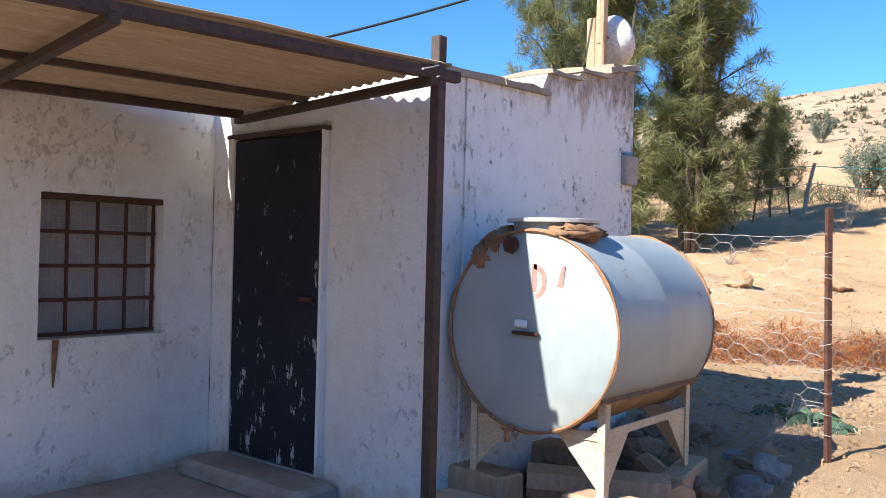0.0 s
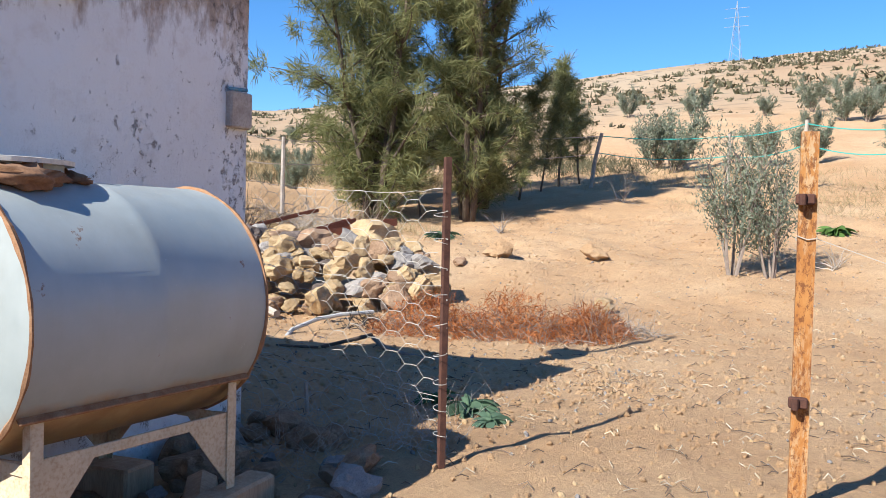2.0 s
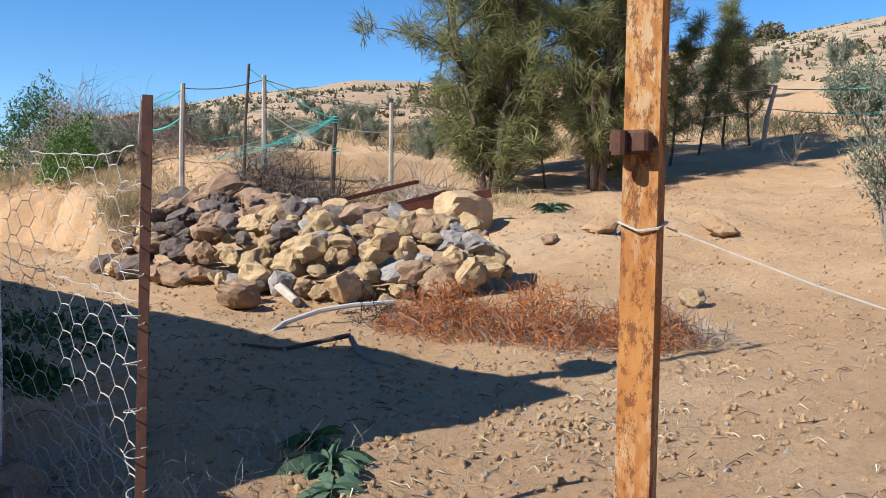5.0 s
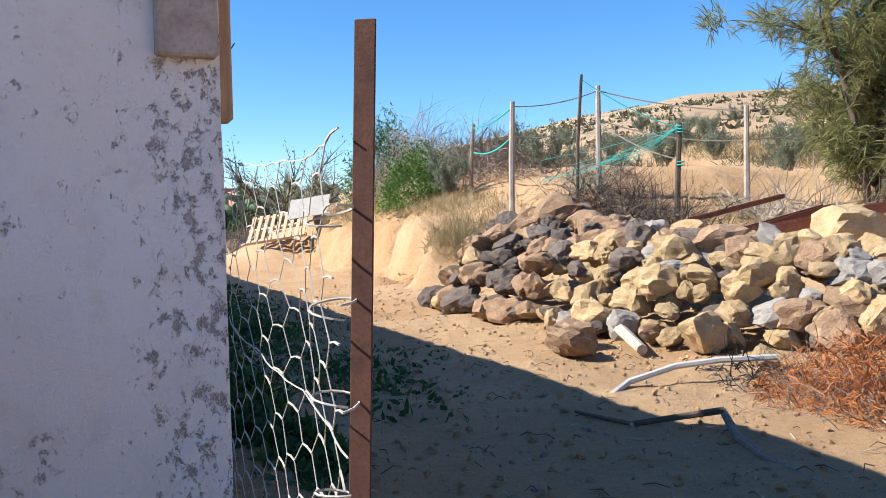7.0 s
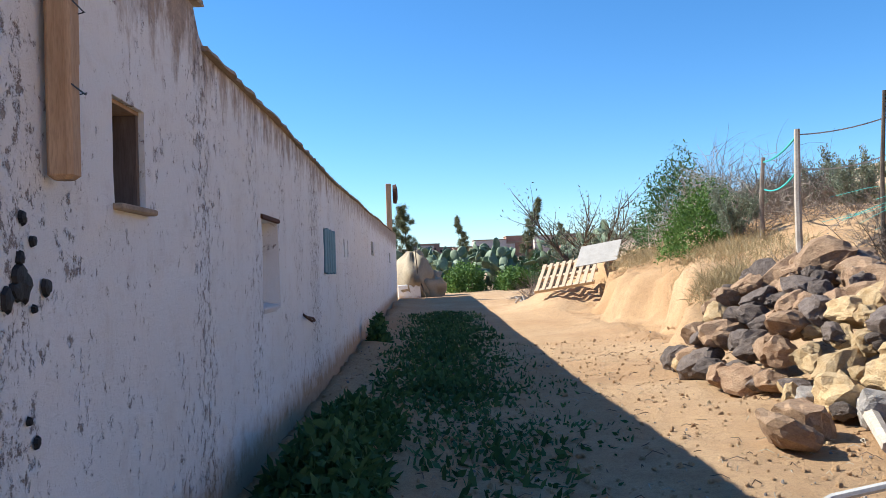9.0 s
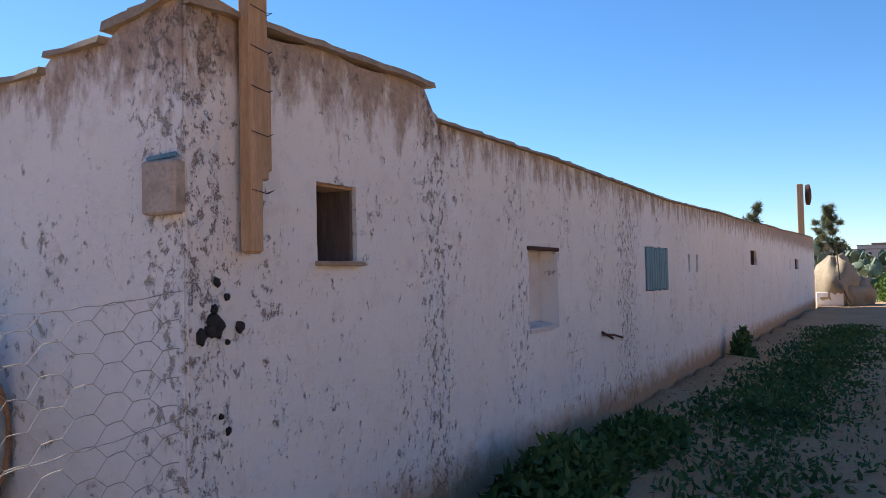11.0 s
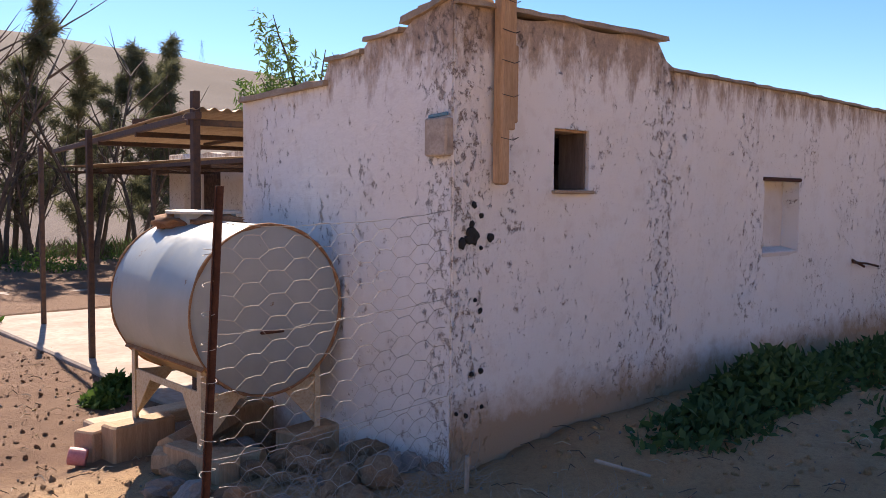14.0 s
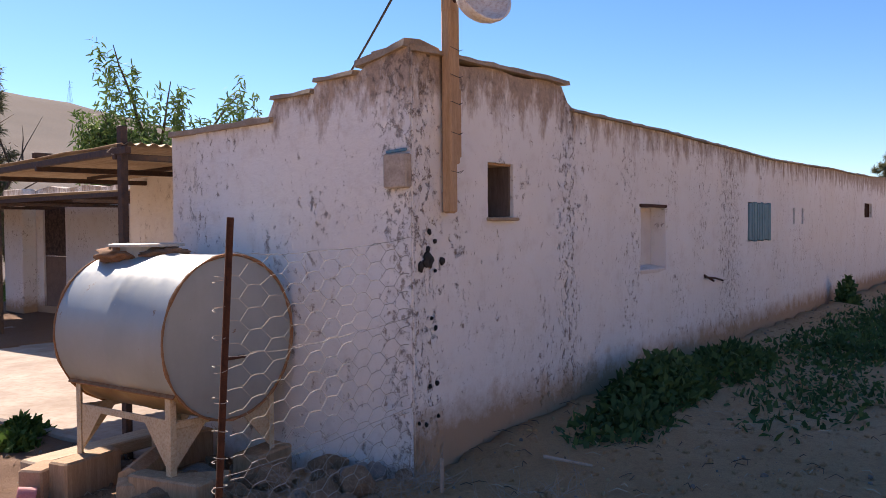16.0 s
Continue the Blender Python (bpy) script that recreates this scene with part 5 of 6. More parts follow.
def olive(name, label, height, seed, stems=3, leaves=900, mat_=M_OLIVE, leaf=0.06, spread=0.35, bark=None, lw=0.16):
    rnd = random.Random(seed)
    wood, crown = Geo(), Geo()
    for s in range(stems):
        q = 6.283 * s / stems + rnd.random()
        d = Vector((spread * math.cos(q), spread * math.sin(q), 1)).normalized()
        t = limb(wood, Vector((0.05 * math.cos(q), 0.05 * math.sin(q), -0.05)), d, height * rnd.uniform(0.7, 1), 0.016 * height, rnd, 0.10, 9, 5)
        tips = []
        for i in range(13):
            a = t[2 + int(rnd.random() * (len(t) - 2))]
            tips.append(limb(wood, a, (d + rand_dir(rnd, 0.6) * 0.8).normalized(), height * rnd.uniform(0.2, 0.42), 0.006 * height, rnd, 0.12, 5, 3))
        tips.append(t[4:])
        for k_ in range(leaves // stems):
            pts = rnd.choice(tips)
            a = rnd.randrange(len(pts) - 1)
            p = pts[a].lerp(pts[a + 1], rnd.random())
            blade(crown, p + rand_dir(rnd) * height * 0.055, (rand_dir(rnd, 0.5) + (pts[a + 1] - pts[a]).normalized() * 0.7).normalized(), leaf * rnd.uniform(0.7, 1.4), leaf * lw, 0.1, rnd, 2)
    ob = thing(name, label, "tree")
    part("trunk", wood, bark or M_TWIG, ob)
    tagged(part("crown", crown, mat_, ob), kind="stuff")
    return ob


o1 = olive("olive_sapling", "young grey-green olive sapling with pale stems", 1.75, 2, 5, 3800, leaf=0.055, spread=0.26)
place(o1, 1.15, 8.6)
ob = copy_thing(o1, Matrix())
place(ob, 1.62, 8.75, 2.1, 0.88)
o2 = olive("olive_tree", "grey-green olive tree in the fenced orchard", 1.9, 6, 6, 5200, leaf=0.085, spread=0.5, lw=0.2)
place(o2, -3.0, 22.0)
rnd = random.Random(77)
for i in range(46):
    q = radians(rnd.uniform(-4, 62))
    r = rnd.uniform(23, 52)
    x, y = 3.0 - r * math.sin(q), -1.5 + r * math.cos(q)
    if abs(x + 5.5) < 2 and y < 20:
        continue
    place(copy_thing(o2, Matrix()), x, y, rnd.uniform(0, 6), rnd.uniform(0.5, 0.85) * (1.0 if q < 0.7 else 0.7))


def twig_heap(name, label, centre, size, count, length, r, mat_, seed, up=0.2, sides=3, category="brushwood", kind="stuff"):
    """A tangle of dry twigs."""
    rnd = random.Random(seed)
    g = Geo()
    for i in range(count):
        a = rand_dir(rnd)
        rad = rnd.random() ** 0.5
        x, y = centre[0] + a.x * size[0] * rad, centre[1] + a.y * size[1] * rad
        z = gz(x, y) + abs(a.z) * size[2] * rnd.random() * (1.1 - 0.7 * rad)
        limb(g, Vector((x, y, z)), rand_dir(rnd, up), length * rnd.uniform(0.4, 1.2), r * rnd.uniform(0.6, 1.3), rnd, 0.35, 5, sides)
    return thing(name, label, category, g, mat_, kind=kind)


def leaf_heap(name, label, centre, size, count, leaf, width, mat_, seed, up=0.5, droop=0.3, category="weeds", segs=2):
    rnd = random.Random(seed)
    g = Geo()
    for i in range(count):
        a = rand_dir(rnd)
        rad = rnd.random() ** 0.5
        x, y = centre[0] + a.x * size[0] * rad, centre[1] + a.y * size[1] * rad
        z = gz(x, y) + size[2] * rnd.random() * max(0.05, 1 - rad * rad) - 0.01
        if category == "bush":
            # a rounded, lumpy dome, thickest near its skin
            rad = rnd.uniform(0.55, 1.0) * (1 + 0.25 * noise.noise(a * 2.5 + Vector((seed, 0, 0))))
            x, y = centre[0] + a.x * size[0] * rad, centre[1] + a.y * size[1] * rad
            z = gz(x, y) + abs(a.z) * size[2] * rad
        blade(g, Vector((x, y, z)), rand_dir(rnd, up), leaf * rnd.uniform(0.5, 1.3), width * rnd.uniform(0.6, 1.3), droop, rnd, segs)
    return thing(name, label, category, g, mat_, kind="stuff")


# rust-red dry weeds with grey stalks at the shadow's edge
for i, (x, y, sx, sy, h) in enumerate(((-0.9, 3.75, 0.8, 0.5, 0.42), (-0.1, 4.0, 0.75, 0.55, 0.48), (0.55, 4.35, 0.5, 0.45, 0.34))):
    leaf_heap("dry_weeds", "heap of rust-red dried weeds on bare soil", (x, y), (sx, sy, h), 3000, 0.11, 0.0036, M_REDDRY, 30 + i, 0.3, 0.5)
    twig_heap("dry_stalks", "grey dried stalks tangled through the red weeds", (x, y), (sx * 1.2, sy * 1.15, h * 0.85), 420, 0.36, 0.0032, M_TWIG, 40 + i, 0.3)
twig_heap("dry_stalks", "bleached dried stalks beside the red weeds", (0.75, 4.6), (0.5, 0.4, 0.25), 160, 0.35, 0.004, M_PALETWIG, 51, 0.4)
twig_heap("dark_netting_scraps", "dark plastic netting scraps by the stones", (-1.75, 3.75), (0.5, 0.3, 0.14), 90, 0.3, 0.006, M_CABLE, 52, 0.1, category="scrap")
# brushwood fence behind the stones
twig_heap("brushwood", "dark thorny brushwood heaped behind the stones", (-7.6, 7.2), (1.7, 0.8, 1.0), 700, 0.95, 0.008, M_DARKTWIG, 60, 0.25)
twig_heap("brushwood", "grey thorny brushwood heaped behind the stones", (-8.4, 7.6), (2.2, 1.0, 1.1), 1000, 0.8, 0.005, M_TWIG, 61, 0.25)
twig_heap("brushwood", "bleached sticks stacked by the fence", (-6.9, 9.6), (1.5, 0.9, 0.6), 380, 0.9, 0.008, M_PALETWIG, 62, 0.0)
twig_heap("brushwood", "low grey brush along the fence line", (-8.4, 5.9), (0.9, 0.7, 0.5), 420, 0.5, 0.004, M_TWIG, 63, 0.5)
# thickets along the bank
twig_heap("bare_thicket", "bare bleached thicket on top of the bank", (-16.6, 7.6), (3.0, 1.4, 2.0), 1500, 1.0, 0.007, M_PALETWIG, 70, 0.7)
twig_heap("bare_thicket", "grey bare thicket on top of the bank", (-13.6, 7.8), (2.4, 1.2, 1.5), 900, 0.9, 0.006, M_TWIG, 71, 0.6)
leaf_heap("evergreen_bush", "dense dark green bush in the thicket", (-18.3, 7.2), (1.4, 1.0, 2.0), 5500, 0.10, 0.016, M_WEED, 72, 0.4, 0.2, "bush")
leaf_heap("evergreen_bush", "bright green rounded bush on the bank edge", (-14.0, 6.35), (0.95, 0.75, 1.25), 6000, 0.075, 0.013, M_GREEN, 73, 0.4, 0.2, "bush")
th = olive("thorn_tree", "bare spreading thorn tree by the track", 3.4, 9, 6, 1500, M_OLIVE, 0.09, 0.9, M_DARKTWIG)
place(th, -24.5, 6.2)
ob = copy_thing(th, Matrix())
place(ob, -27.0, 7.4, 2.0, 0.95)
twig_heap("bare_thicket", "bare grey bush beside the track", (-26.5, 5.6), (2.4, 1.2, 1.2), 900, 1.0, 0.008, M_TWIG, 74, 0.7)
# hedge, cactus and trees at the end of the track
def prickly_pear(seed):
    rnd = random.Random(seed)
    ob = thing("prickly_pear", "grey-green prickly pear clump at the track end", "cactus", group="prickly pear hedge")
    g = Geo()
    pads = [(Vector((rnd.uniform(-0.5, 0.5), rnd.uniform(-0.3, 0.3), 0)), rand_dir(rnd, 3.0)) for _ in range(5)]
    for level in range(4):
        nxt = []
        for p, d in pads:
            ln_ = rnd.uniform(0.3, 0.45)
            c = p + d * ln_ / 2
            t = Matrix.Translation(c) @ d.to_track_quat("Z", "Y").to_matrix().to_4x4() @ Matrix.Rotation(rnd.uniform(0, 3.1), 4, "Z")
            vs = [t @ Vector((0.15 * math.cos(q) * math.sin(e), 0.03 * math.sin(q) * math.sin(e), ln_ / 2 * math.cos(e))) for e in (0.01, 0.6, 1.2, 1.9, 2.5, 3.13) for q in (0, 0.8, 1.57, 2.35, 3.14, 3.93, 4.71, 5.5)]
            g.add(vs, [(i * 8 + j, i * 8 + (j + 1) % 8, (i + 1) * 8 + (j + 1) % 8, (i + 1) * 8 + j) for i in range(5) for j in range(8)])
            for _ in range(rnd.choice((1, 2, 2))):
                nxt.append((p + d * ln_ * 0.95, (d + rand_dir(rnd, 0.3) * 0.8).normalized()))
        pads = nxt
    part("pad_cluster", g, simple("cactus_skin", (0.12, 0.17, 0.10), (0.22, 0.27, 0.18), 6, 0.6), ob, smooth=True)["kind"] = "stuff"
    return ob


pp = prickly_pear(3)
place(pp, -42.0, 3.0, 0, 1.7)
for i in range(11):
    place(copy_thing(pp, Matrix()), -40.5 - rnd.uniform(0, 7), 1.0 + i * 1.1 + rnd.uniform(-0.5, 0.5), rnd.uniform(0, 6), rnd.uniform(1.3, 2.1))
for i, (x, y, sx, sy, h) in enumerate(((-40, 3.2, 1.5, 1.2, 1.5), (-39.5, 5.6, 1.3, 1.0, 1.1), (-44, 7.8, 3.0, 1.5, 1.8), (-46, 1.0, 2.0, 1.5, 2.4), (-50, 11.0, 3.5, 2, 2.2))):
    leaf_heap("hedge_bush", "leafy green bush in the hedge at the track end", (x, y), (sx, sy, h), 3200, 0.16, 0.035, M_GREEN if i < 2 else M_WEED, 80 + i, 0.4, 0.2, "bush")
slim = casuarina("roadside_tree", "slim dark feathery tree beyond the yard", 6.2, 1.0, 15, 1150, 8, M_NEEDLE2, 0.26, 0.12, 1, 0.008)
place(slim, -52, 7.6, 0, 1.0)
for x, y, s, q in ((-47, -1.2, 0.95, 1), (-44, -3.8, 1.0, 2), (-58, 4.6, 0.9, 3), (-60, 12.5, 0.75, 4), (-46.5, 0.6, 0.9, 5),
                   (-3.2, -19.5, 1.2, 1), (-5.4, -21.0, 1.05, 2), (-6.5, -18.8, 1.0, 3), (-1.2, -21.5, 1.25, 4), (-8.3, -20.0, 1.1, 5), (-2.2, -24.0, 1.3, 6), (-4.2, -17.6, 0.9, 0.5), (-7.4, -23.0, 1.2, 1.5)):
    place(copy_thing(slim, Matrix()), x, y, q, s)
bare = olive("bare_sapling", "thin leafless sapling in the row by the yard", 4.6, 19, 2, 60, M_TWIG, 0.08, 0.12, M_DARKTWIG)
place(bare, -2.6, -17.8)
for x, y, s, q in ((-1.4, -18.5, 1.1, 1), (-3.6, -18.9, 0.95, 2), (-0.4, -19.5, 1.0, 3), (-4.9, -18.0, 0.9, 4), (-1.9, -20.2, 1.2, 5), (-3.0, -16.9, 0.8, 6), (-2.0, -16.4, 1.0, 1.5), (-4.2, -16.6, 1.1, 2.5), (-0.9, -17.2, 1.15, 3.5), (-5.6, -17.4, 1.0, 4.5), (-3.9, -20.5, 1.3, 0.4), (0.3, -18.4, 1.2, 1.1)):
    place(copy_thing(bare, Matrix()), x, y, q, s)


def pepper_tree():
    rnd = random.Random(4)
    wood, crown = Geo(), Geo()
    tips = []
    t = limb(wood, Vector((0, 0, -0.1)), Vector((0, 0, 1)), 2.6, 0.2, rnd, 0.1, 6, 8)
    for i in range(30):
        q = rnd.uniform(0, 6.283)
        tips += limb(wood, t[-1 - rnd.randrange(3)], Vector((math.cos(q), math.sin(q), rnd.uniform(0.5, 1.6))).normalized(), rnd.uniform(1.2, 2.9), 0.06, rnd, 0.2, 7, 5)[2:]
    for i in range(850):
        p = rnd.choice(tips) + rand_dir(rnd) * 0.3
        for k_ in range(4):
            a = p + rand_dir(rnd) * 0.12
            for j in range(9):
                blade(crown, a + Vector((0, 0, -0.09 * j)), rand_dir(rnd, -0.4), 0.16, 0.02, 0.2, rnd, 2)
    ob = thing("pepper_tree", "weeping pepper tree rising behind the roof", "tree")
    part("trunk", wood, M_BARK, ob, smooth=True)
    tagged(part("crown", crown, M_PEPPER, ob), kind="stuff")
    return ob


place(pepper_tree(), -9.6, -15.4, 0, 1.2)

# weeds
def rosette(x, y, r, n_, mat_, seed, label, lw=0.10):
    rnd = random.Random(seed)
    ob = thing("weed_rosette", label, "plant", at=(x, y, gz(x, y) + 0.01))
    for i in range(n_):
        q = 6.283 * i / n_ + rnd.uniform(-0.2, 0.2)
        d = Vector((math.cos(q), math.sin(q), rnd.uniform(0.15, 0.9))).normalized()
        g = Geo()
        blade(g, Vector((0, 0, 0)), d, r * rnd.uniform(0.6, 1.1), r * lw * rnd.uniform(0.8, 1.3), 0.30, rnd, 5)
        part("leaf", g, mat_, ob)


rosette(0.95, 1.0, 0.27, 34, M_AGAVE, 1, "broad-leaved blue-green weed in the shade", 0.10)
rosette(0.62, 1.15, 0.2, 24, M_WEED, 2, "broad-leaved dark weed in the shade", 0.10)
rosette(1.2, 0.8, 0.18, 20, M_AGAVE, 3, "broad-leaved blue-green weed in the shade", 0.13)
rosette(-4.1, 9.6, 0.45, 60, M_AGAVE, 4, "grey-green low plant on the slope", 0.05)
rosette(2.15, 12.4, 0.4, 60, M_GREEN, 5, "low green bush near the olive saplings", 0.10)
for i, (x, y, sx, sy, h, n_) in enumerate(((-1.6, 0.6, 0.7, 0.3, 0.12, 800), (-2.7, 0.45, 1.0, 0.36, 0.34, 2600), (-4.4, 0.5, 1.2, 0.4, 0.20, 1800), (-6.6, 1.1, 2.0, 0.8, 0.08, 1500), (-9.6, 1.3, 2.6, 0.9, 0.08, 1500), (-13.5, 1.5, 3.2, 1.0, 0.09, 1500),
                                          (-3.4, 1.5, 1.6, 0.7, 0.03, 350), (-18.5, 1.6, 4.0, 1.0, 0.10, 1500))):
    leaf_heap("weed_patch", "low dark green weeds along the wall foot", (x, y), (sx, sy, h), n_, 0.09, 0.019, M_WEED, 100 + i, 0.7, 0.25)
# low track weeds, with cover added to deepen the shade on the soil
for i in range(8):
    x = -4.4 - i * 2.1
    leaf_heap("weed_patch", "low creeping weeds thickened to darken the shaded track", (x, 1.45), (1.6, 1.15, 0.03), 800, 0.06, 0.012, M_WEED, 200 + i, 0.9, 0.25)
leaf_heap("weed_patch", "tall dark weed against the long wall", (-11.8, 0.3), (0.25, 0.2, 0.5), 400, 0.12, 0.03, M_WEED, 120, 0.5, 0.2)
for i, (x, y, sx, h) in enumerate(((0.30, -3.75, 0.22, 0.14), (0.55, -3.4, 0.18, 0.1), (-2.9, -15.6, 0.9, 0.5), (0.4, -8.6, 0.5, 0.25), (-1.6, -16.6, 0.7, 0.4))):
    leaf_heap("weed_patch", "fresh green weeds sprouting at the kerb", (x, y), (sx, sx, h), 700, 0.08, 0.018, M_GREEN, 130 + i, 0.7, 0.25)
for i, (x, y, sx, sy) in enumerate(((0.6, -0.35, 0.5, 0.3), (0.25, 0.15, 0.35, 0.2), (1.0, 0.2, 0.4, 0.3), (0.5, 0.9, 0.8, 0.4))):
    twig_heap("dry_stalks", "thin bleached grass stalks at the netting's foot", (x, y), (sx, sy, 0.12), 170, 0.28, 0.0018, M_PALETWIG, 140 + i, 0.5)
for i, (x, y, sx, sy) in enumerate(((-12.0, 6.2, 3.0, 0.8), (-17, 6.0, 3, 0.7), (-9.2, 5.2, 0.8, 0.6), (-6.5, 9.5, 2.5, 1.5), (-2, 20, 6, 3), (2, 16, 4, 3))):
    leaf_heap("dry_grass", "dry straw-coloured grass tufts", (x, y), (sx, sy, 0.05), 3000, 0.20, 0.004, M_STRAW, 150 + i, 1.2, 0.3)
for i, (x, y, s) in enumerate(((-3.4, 10.6, 0.45), (-2.6, 15.6, 0.8), (1.9, 10.2, 0.4), (2.4, 9.2, 0.4))):
    twig_heap("dead_shrub", "small bleached leafless shrub on the slope", (x, y), (0.12 * s, 0.12 * s, 0.05), 26, s, 0.008, M_PALETWIG, 170 + i, 1.3, category="shrub")

for i in range(16):
    q, r = radians(rnd.uniform(20, 66)), rnd.uniform(19, 42)
    x, y = 3 - r * math.sin(q), -1.5 + r * math.cos(q)
    leaf_heap("dry_scrub", "grey-brown dry scrub on the orchard slope", (x, y), (3.2, 2.2, 0.25), 1500, 0.42, 0.010, M_SCRUB if i % 2 else M_STRAW, 220 + i, 1.3, 0.2, "scrub")
for i in range(18):
    q, r = radians(rnd.uniform(40, 66)), rnd.uniform(17, 40)
    x, y = 3 - r * math.sin(q), -1.5 + r * math.cos(q)
    place(copy_thing(o2, Matrix()), x, y, rnd.uniform(0, 6), rnd.uniform(0.35, 0.6))
for i in range(10):
    leaf_heap("dry_scrub", "dry weeds under the row of saplings", (-4.5 + rnd.uniform(-5, 5), -19 + rnd.uniform(-3, 3)), (2.2, 1.4, 0.3), 900, 0.3, 0.012, M_SCRUB if i % 3 else M_GREEN, 250 + i, 1.2, 0.2, "scrub")


def hill_scrub():
    """Round tufts of scrub over the far slope."""
    rnd = random.Random(9)
    g = Geo()
    for i in range(3000):
        q = radians(rnd.uniform(-25, 66))
        r = 40 + 105 * rnd.random() ** 0.8
        x, y = 3 - r * math.sin(q), -1.5 + r * math.cos(q)
        s = rnd.uniform(0.25, 0.75) * (1.0 if r > 60 else 0.7)
        p = Vector((x, y, float(ground(x, y)) - 0.05))
        for k_ in range(10):
            blade(g, p + Vector((rnd.gauss(0, 0.3), rnd.gauss(0, 0.3), 0)) * s, rand_dir(rnd, 0.8), s * rnd.uniform(0.6, 1.1), s * 0.17, 0.15, rnd, 2)
    thing("hill_scrub", "grey-brown scrub tufts over the hillside", "scrub", g, M_SCRUB, kind="stuff")


hill_scrub()
leaf_heap("crest_bush", "dark round bush on the hill crest", (-40.0, 105.0), (2.2, 2.2, 2.6), 900, 0.5, 0.12, M_SCRUB, 180, 0.5, 0.1, "bush")

# ---- steel, timber and fence bits behind ----
def ibeam(a, b, w, h, label):
    a, b = Vector(a), Vector(b)
    ln_ = (b - a).length
    ob = thing("steel_beam", label, "beam", Geo().box((0, 0, ln_ / 2), (w, 0.012, ln_)).box((w / 2, 0, ln_ / 2), (0.012, h, ln_)).box((-w / 2, 0, ln_ / 2), (0.012, h, ln_)), simple("red_rust_beam", (0.16, 0.055, 0.03), (0.26, 0.10, 0.06), 6, 0.8))
    ob.matrix_world = Matrix.Translation(a) @ (b - a).to_track_quat("Z", "Y").to_matrix().to_4x4()


ibeam((-4.95, 6.75, 1.12), (-4.25, 8.25, 1.42), 0.16, 0.12, "rusted red steel beam lying across the stones")
ibeam((-5.55, 6.6, 1.0), (-5.2, 8.4, 1.42), 0.14, 0.10, "rusted red steel beam lying behind the stones")
ibeam((-6.5, 7.1, 1.25), (-6.3, 8.8, 1.6), 0.08, 0.06, "thin rusted bar lying over the brushwood")


def log(name, label, pts, r, mat_):
    thing(name, label, "timber", Geo().tube(pts, r, 7), mat_)


log("bleached_stick", "bleached split stick leaning on the stones", [(-4.6, 4.35, 0.60), (-3.7, 4.0, 0.46), (-2.9, 3.72, 0.33)], [0.05, 0.055, 0.045], M_PALETWIG)
log("bleached_stick", "bleached split stick among the stones", [(-3.4, 5.3, 1.0), (-2.8, 5.5, 0.92), (-2.2, 5.7, 0.75)], [0.05, 0.05, 0.06], M_PALETWIG)
log("hose", "grey plastic hose curving out of the weeds", [(-1.95, 2.72, 0.24), (-2.05, 2.95, 0.30), (-2.0, 3.3, 0.38), (-1.9, 3.6, 0.41), (-1.75, 3.95, 0.42)], [0.022, 0.022, 0.022, 0.022, 0.022], simple("grey_hose", (0.42, 0.40, 0.38), (0.5, 0.48, 0.45), 8, 0.6))
log("dry_branch", "dry forked branch on the shaded soil", [(-0.95, 2.75, 0.34), (-0.75, 2.65, 0.27), (-0.45, 2.55, 0.25), (-0.1, 2.5, 0.25)], [0.02, 0.025, 0.018, 0.008], M_TWIG)
log("dry_branch", "thin dry branch on the shaded soil", [(-0.95, 2.75, 0.36), (-1.3, 2.4, 0.25), (-1.7, 2.3, 0.25)], [0.02, 0.016, 0.008], M_DARKTWIG)
log("stick", "thin bleached stick by the wall foot", [(-0.52, 0.55, 0.30), (-0.66, 0.8, 0.25)], [0.012, 0.008], M_PALETWIG)
log("stick", "pale peg standing by the wall corner", [(0.22, 0.34, 0.12), (0.20, 0.33, 0.42)], [0.014, 0.012], M_PALETWIG)
log("log", "stout log lying beneath the tank", [(0.35, -1.75, 0.22), (0.95, -1.35, 0.2)], [0.09, 0.085], M_WOOD)
log("log", "stout round log end beneath the tank", [(1.02, -1.35, 0.16), (0.6, -0.9, 0.18)], [0.085, 0.08], M_WOOD)


def fence_stake(x, y, h, r, lean, mat_, label, cap=None):
    z = gz(x, y)
    ob = thing("fence_stake", label, "fence post", Geo().tube([(x, y, z - 0.1), (x + lean * 0.4, y, z + h * 0.5), (x + lean, y + lean * 0.3, z + h)], [r, r * 0.95, r * 0.8], 7), mat_)
    return Vector((x + lean, y + lean * 0.3, z + h))


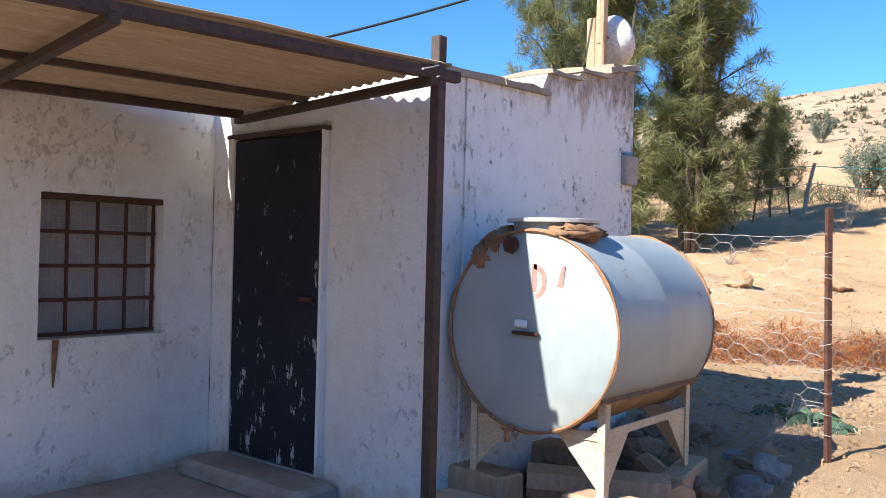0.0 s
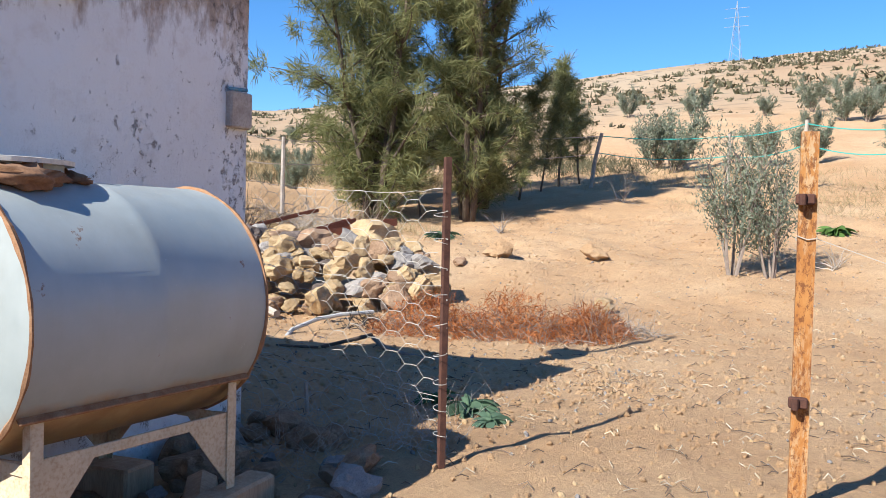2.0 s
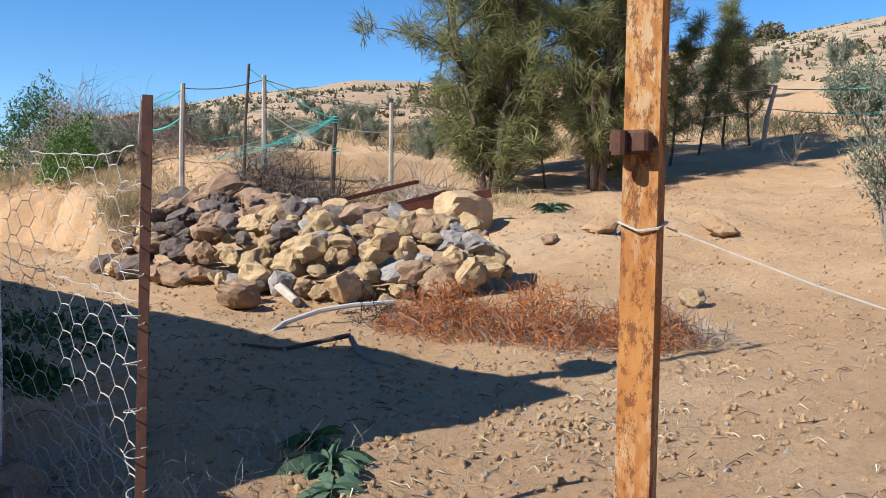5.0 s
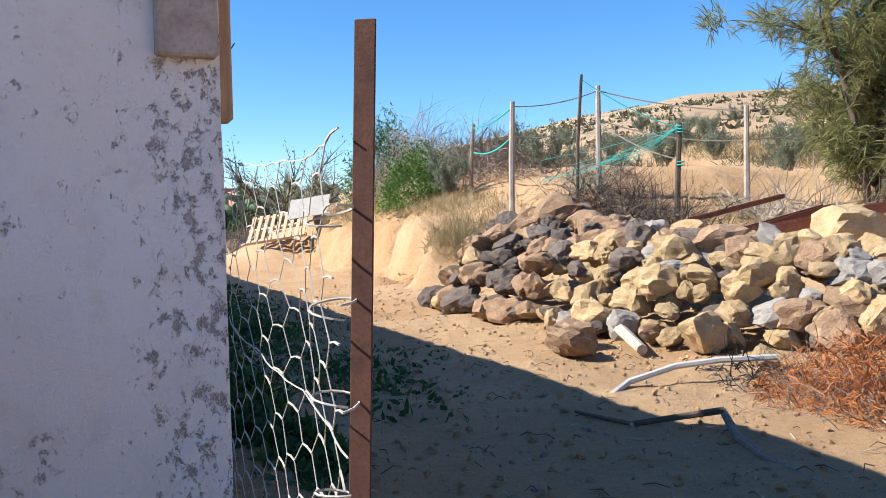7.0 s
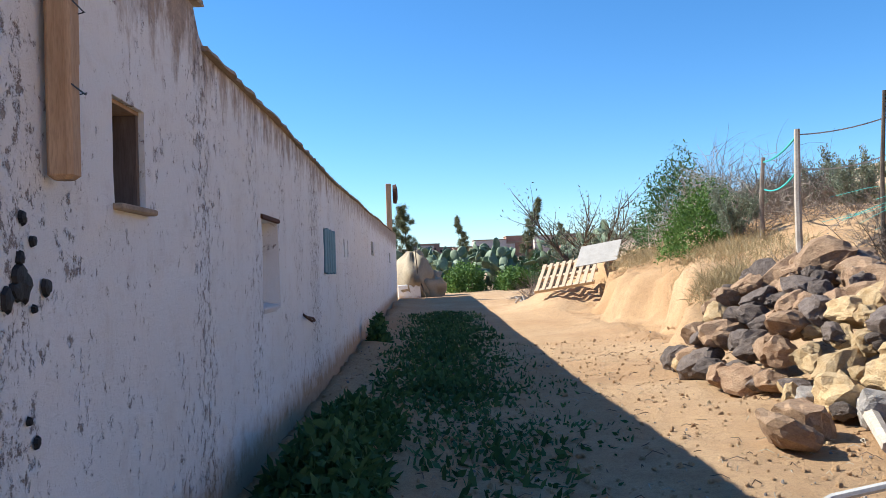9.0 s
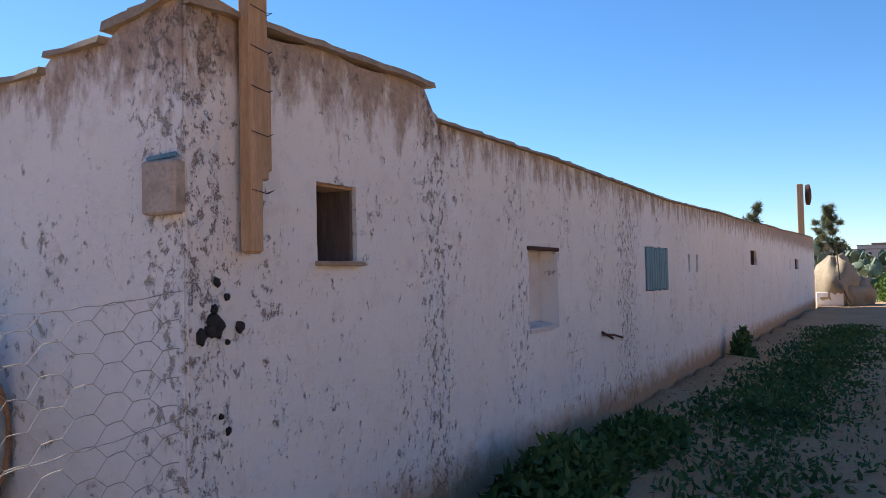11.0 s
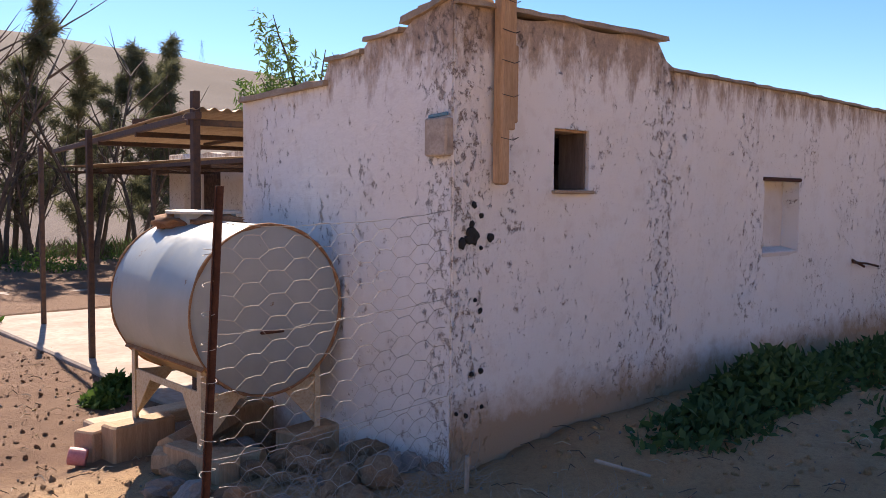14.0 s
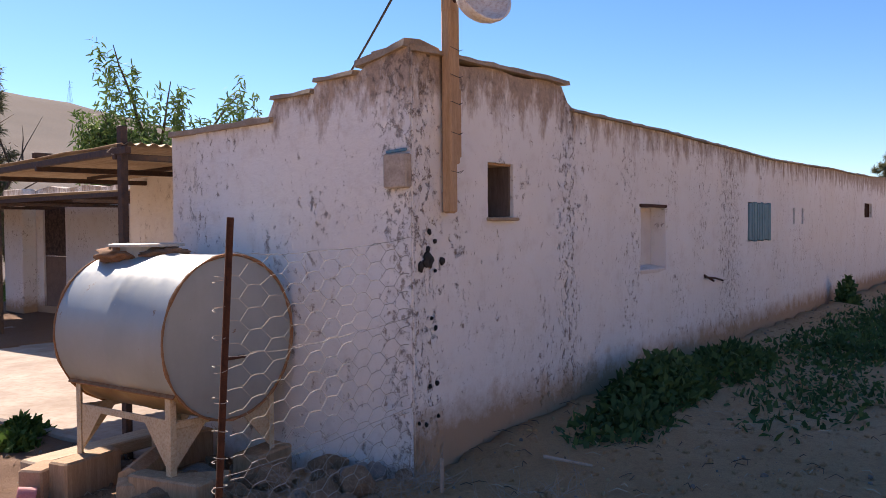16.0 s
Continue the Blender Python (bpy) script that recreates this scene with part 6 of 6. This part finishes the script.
tops = [fence_stake(-9.6, 6.3, 1.75, 0.05, 0.05, M_PALETWIG, "pale crooked wooden fence stake"), fence_stake(-8.9, 7.1, 2.1, 0.03, 0.12, M_DARKTWIG, "thin dark iron stake"), fence_stake(-9.0, 7.6, 1.75, 0.05, 0.0, M_PALETWIG, "pale wooden fence stake"),
        fence_stake(-7.75, 8.15, 1.55, 0.045, 0.06, M_DARKTWIG, "dark stake wound with teal netting"), fence_stake(-7.8, 9.6, 1.7, 0.05, 0.0, M_PALETWIG, "pale wooden fence stake"), fence_stake(-4.4, 18.4, 1.5, 0.06, 0.25, M_PALETWIG, "crooked pale fence post"),
        fence_stake(-0.6, 17.4, 1.4, 0.05, 0.0, M_PALETWIG, "upright pale fence post"), fence_stake(1.1, 17.0, 1.7, 0.05, 0.05, M_PALETWIG, "upright pale fence post"), fence_stake(3.2, 15.5, 1.6, 0.05, -0.05, M_PALETWIG, "forked pale fence post"),
        fence_stake(-12.3, 6.9, 1.3, 0.04, 0.1, M_TWIG, "grey wooden fence stake")]
for a, b in ((9, 0), (0, 2), (2, 4), (3, 1), (5, 6), (6, 7), (7, 8), (4, 5)):
    p, q = tops[a], tops[b]
    for k_, dz in enumerate((0.08, 0.55)):
        pts = [p.lerp(q, i / 10) - Vector((0, 0, dz + 0.25 * 4 * i / 10 * (1 - i / 10) * (0.3 + 0.2 * k_))) for i in range(11)]
        thing("fence_rope", "slack rope strung between the stakes", "rope", Geo().tube(pts, 0.012 if a < 5 else 0.015, 4), M_NET if a >= 5 or (a, k_) == (3, 0) else M_PALETWIG)
g = Geo()
rr = random.Random(8)
for i in range(12):
    p = tops[3] + Vector((0, 0, -0.05))
    q = Vector((-9.0 + rr.uniform(-0.6, 0.4), 6.9 + rr.uniform(-0.4, 0.4), gz(-9, 6.9) + rr.uniform(0.2, 0.8)))
    g.tube([p.lerp(q, k_ / 5) + rand_dir(rr) * 0.05 - Vector((0, 0, 0.3 * (k_ / 5) * (1 - k_ / 5))) for k_ in range(6)], 0.004, 3)
for i in range(5):
    z = 0.05 + 0.06 * i + (0.5 if i > 2 else 0)
    g.tube([tops[3] + Vector((0.06 * math.cos(q), 0.06 * math.sin(q), -z * 0.8)) for q in (0, 1.2, 2.4, 3.6, 4.8, 6.0)], 0.012, 4)
thing("teal_netting", "torn teal netting draped from a stake", "netting", g, M_NET, kind="stuff")
# pallet on the spoil heap
pal = thing("pallet", "old pale wooden pallet tipped on the spoil heap", "pallet")
for i in range(9):
    part("slat", Geo().box((-0.72 + i * 0.18, 0, 0.05), (0.10, 1.15, 0.022), None, 0.003), M_PLANK, pal)
for y in (-0.5, 0, 0.5):
    part("bearer", Geo().box((0, y, 0.0), (1.6, 0.09, 0.08), None, 0.004), M_PLANK, pal)
part("board", Geo().box((0.75, 0.62, 0.07), (1.1, 0.9, 0.02), None, 0.003), simple("whitened_board", (0.34, 0.31, 0.28), (0.44, 0.40, 0.36), 5), pal)
pal.matrix_world = pose(-19.3, 4.75, float(ground(-19.3, 4.75)) + 0.30, 36, -8, 60)
for i in range(10):
    x, y = -21.8 + rr.uniform(-1.2, 2.2), 4.0 + rr.uniform(-0.3, 1.0)
    z = gz(x, y) + 0.06
    log("plank_scrap", "broken pale plank scrap on the spoil heap", [(x, y, z), (x + rr.uniform(-0.5, 0.5), y + rr.uniform(-0.3, 0.3), z + rr.uniform(0, 0.2))], [0.035, 0.03], M_PALETWIG)
# covered stack at the far end of the long wall
g = Geo()
rag(g, (-36.2, 0.7, 0.9), (1.3, 0.9, 1.2), 3, 5)
rag(g, (-36.4, 1.3, 0.5), (1.2, 0.8, 0.9), 7, 6)
thing("tarpaulin", "stack covered by a pale sagging tarpaulin", "tarpaulin", g, simple("pale_tarpaulin", (0.33, 0.26, 0.17), (0.42, 0.34, 0.24), 2, 0.8), smooth=True)
thing("low_wall", "low whitewashed stub wall at the far end", "wall", Geo().box((-35.2, 0.5, 0.35), (0.4, 1.0, 0.9), None, 0.03), M_GABLE, kind="structure")
log("leaning_stick", "crooked stick leaning on the tarpaulin stack", [(-34.6, 1.3, 0.1), (-35.0, 0.9, 1.2), (-35.1, 0.8, 2.6)], [0.03, 0.03, 0.02], M_DARKTWIG)

# ---- distance ----
def far_house(x, y, w, d, h, mat_, label):
    z = float(ground(x, y))
    ob = thing("house", label, "house", group="houses of the far town")
    ob.location = (x, y, z)
    part("wall", Geo().box((0, 0, h / 2), (w, d, h)), mat_, ob)
    part("roof", Geo().box((0, 0, h + 0.15), (w + 0.4, d + 0.4, 0.3)), M_COPING, ob)
    for i in range(max(1, int(d / 3))):
        part("window", Geo().box((w / 2 + 0.02, -d / 2 + 1.5 + 3 * i, h * 0.6), (0.06, 0.9, 1.1)), M_DARK, ob)


M_TOWN1 = simple("pale_town_render", (0.62, 0.52, 0.45), (0.7, 0.62, 0.55), 0.3, 0.9)
M_TOWN2 = simple("terracotta_town_render", (0.36, 0.19, 0.14), (0.45, 0.27, 0.2), 0.3, 0.9)
rr = random.Random(31)
for i in range(30):
    q = radians(rr.uniform(78, 100))
    r = rr.uniform(260, 420)
    x, y = 3 - r * math.sin(q), -1.5 + r * math.cos(q)
    far_house(x, y, rr.uniform(7, 11), rr.uniform(7, 14), rr.uniform(3.5, 7), M_TOWN1 if rr.random() < 0.55 else M_TOWN2, "distant flat-roofed town house")


def pylon(x, y, h, label):
    z = float(ground(x, y)) - 0.5
    g = Geo()
    w0, w1 = h * 0.09, h * 0.018
    lv = 9
    for sx in (-1, 1):
        for sy in (-1, 1):
            g.tube([(sx * w0, sy * w0, 0), (sx * w1, sy * w1, h * 0.8), (0, 0, h)], h * 0.003, 4)
    for i in range(lv):
        f0, f1 = i / lv * 0.8, (i + 1) / lv * 0.8
        a, b = w0 + (w1 - w0) * f0 / 0.8, w0 + (w1 - w0) * f1 / 0.8
        for s in (-1, 1):
            g.tube([(-a, s * a, f0 * h), (b, s * b, f1 * h)], h * 0.0011, 3)
            g.tube([(a, s * a, f0 * h), (-b, s * b, f1 * h)], h * 0.0011, 3)
            g.tube([(s * a, -a, f0 * h), (s * b, b, f1 * h)], h * 0.0011, 3)
    for f in (0.72, 0.82, 0.92):
        g.tube([(-h * 0.13, 0, f * h), (h * 0.13, 0, f * h)], h * 0.003, 4)
    ob = thing("pylon", label, "pylon", g, simple("grey_lattice_steel", (0.20, 0.23, 0.27), (0.26, 0.29, 0.34), 1, 0.6, 0.2))
    ob.location = (x, y, z)


pylon(-34.0, 200.0, 21, "lattice power pylon standing on the hill crest")
for x, y, h in ((-250, -420, 13), (-215, -430, 13), (-300, -395, 13)):
    pylon(x, y, h, "distant lattice power pylon on the far ridge")
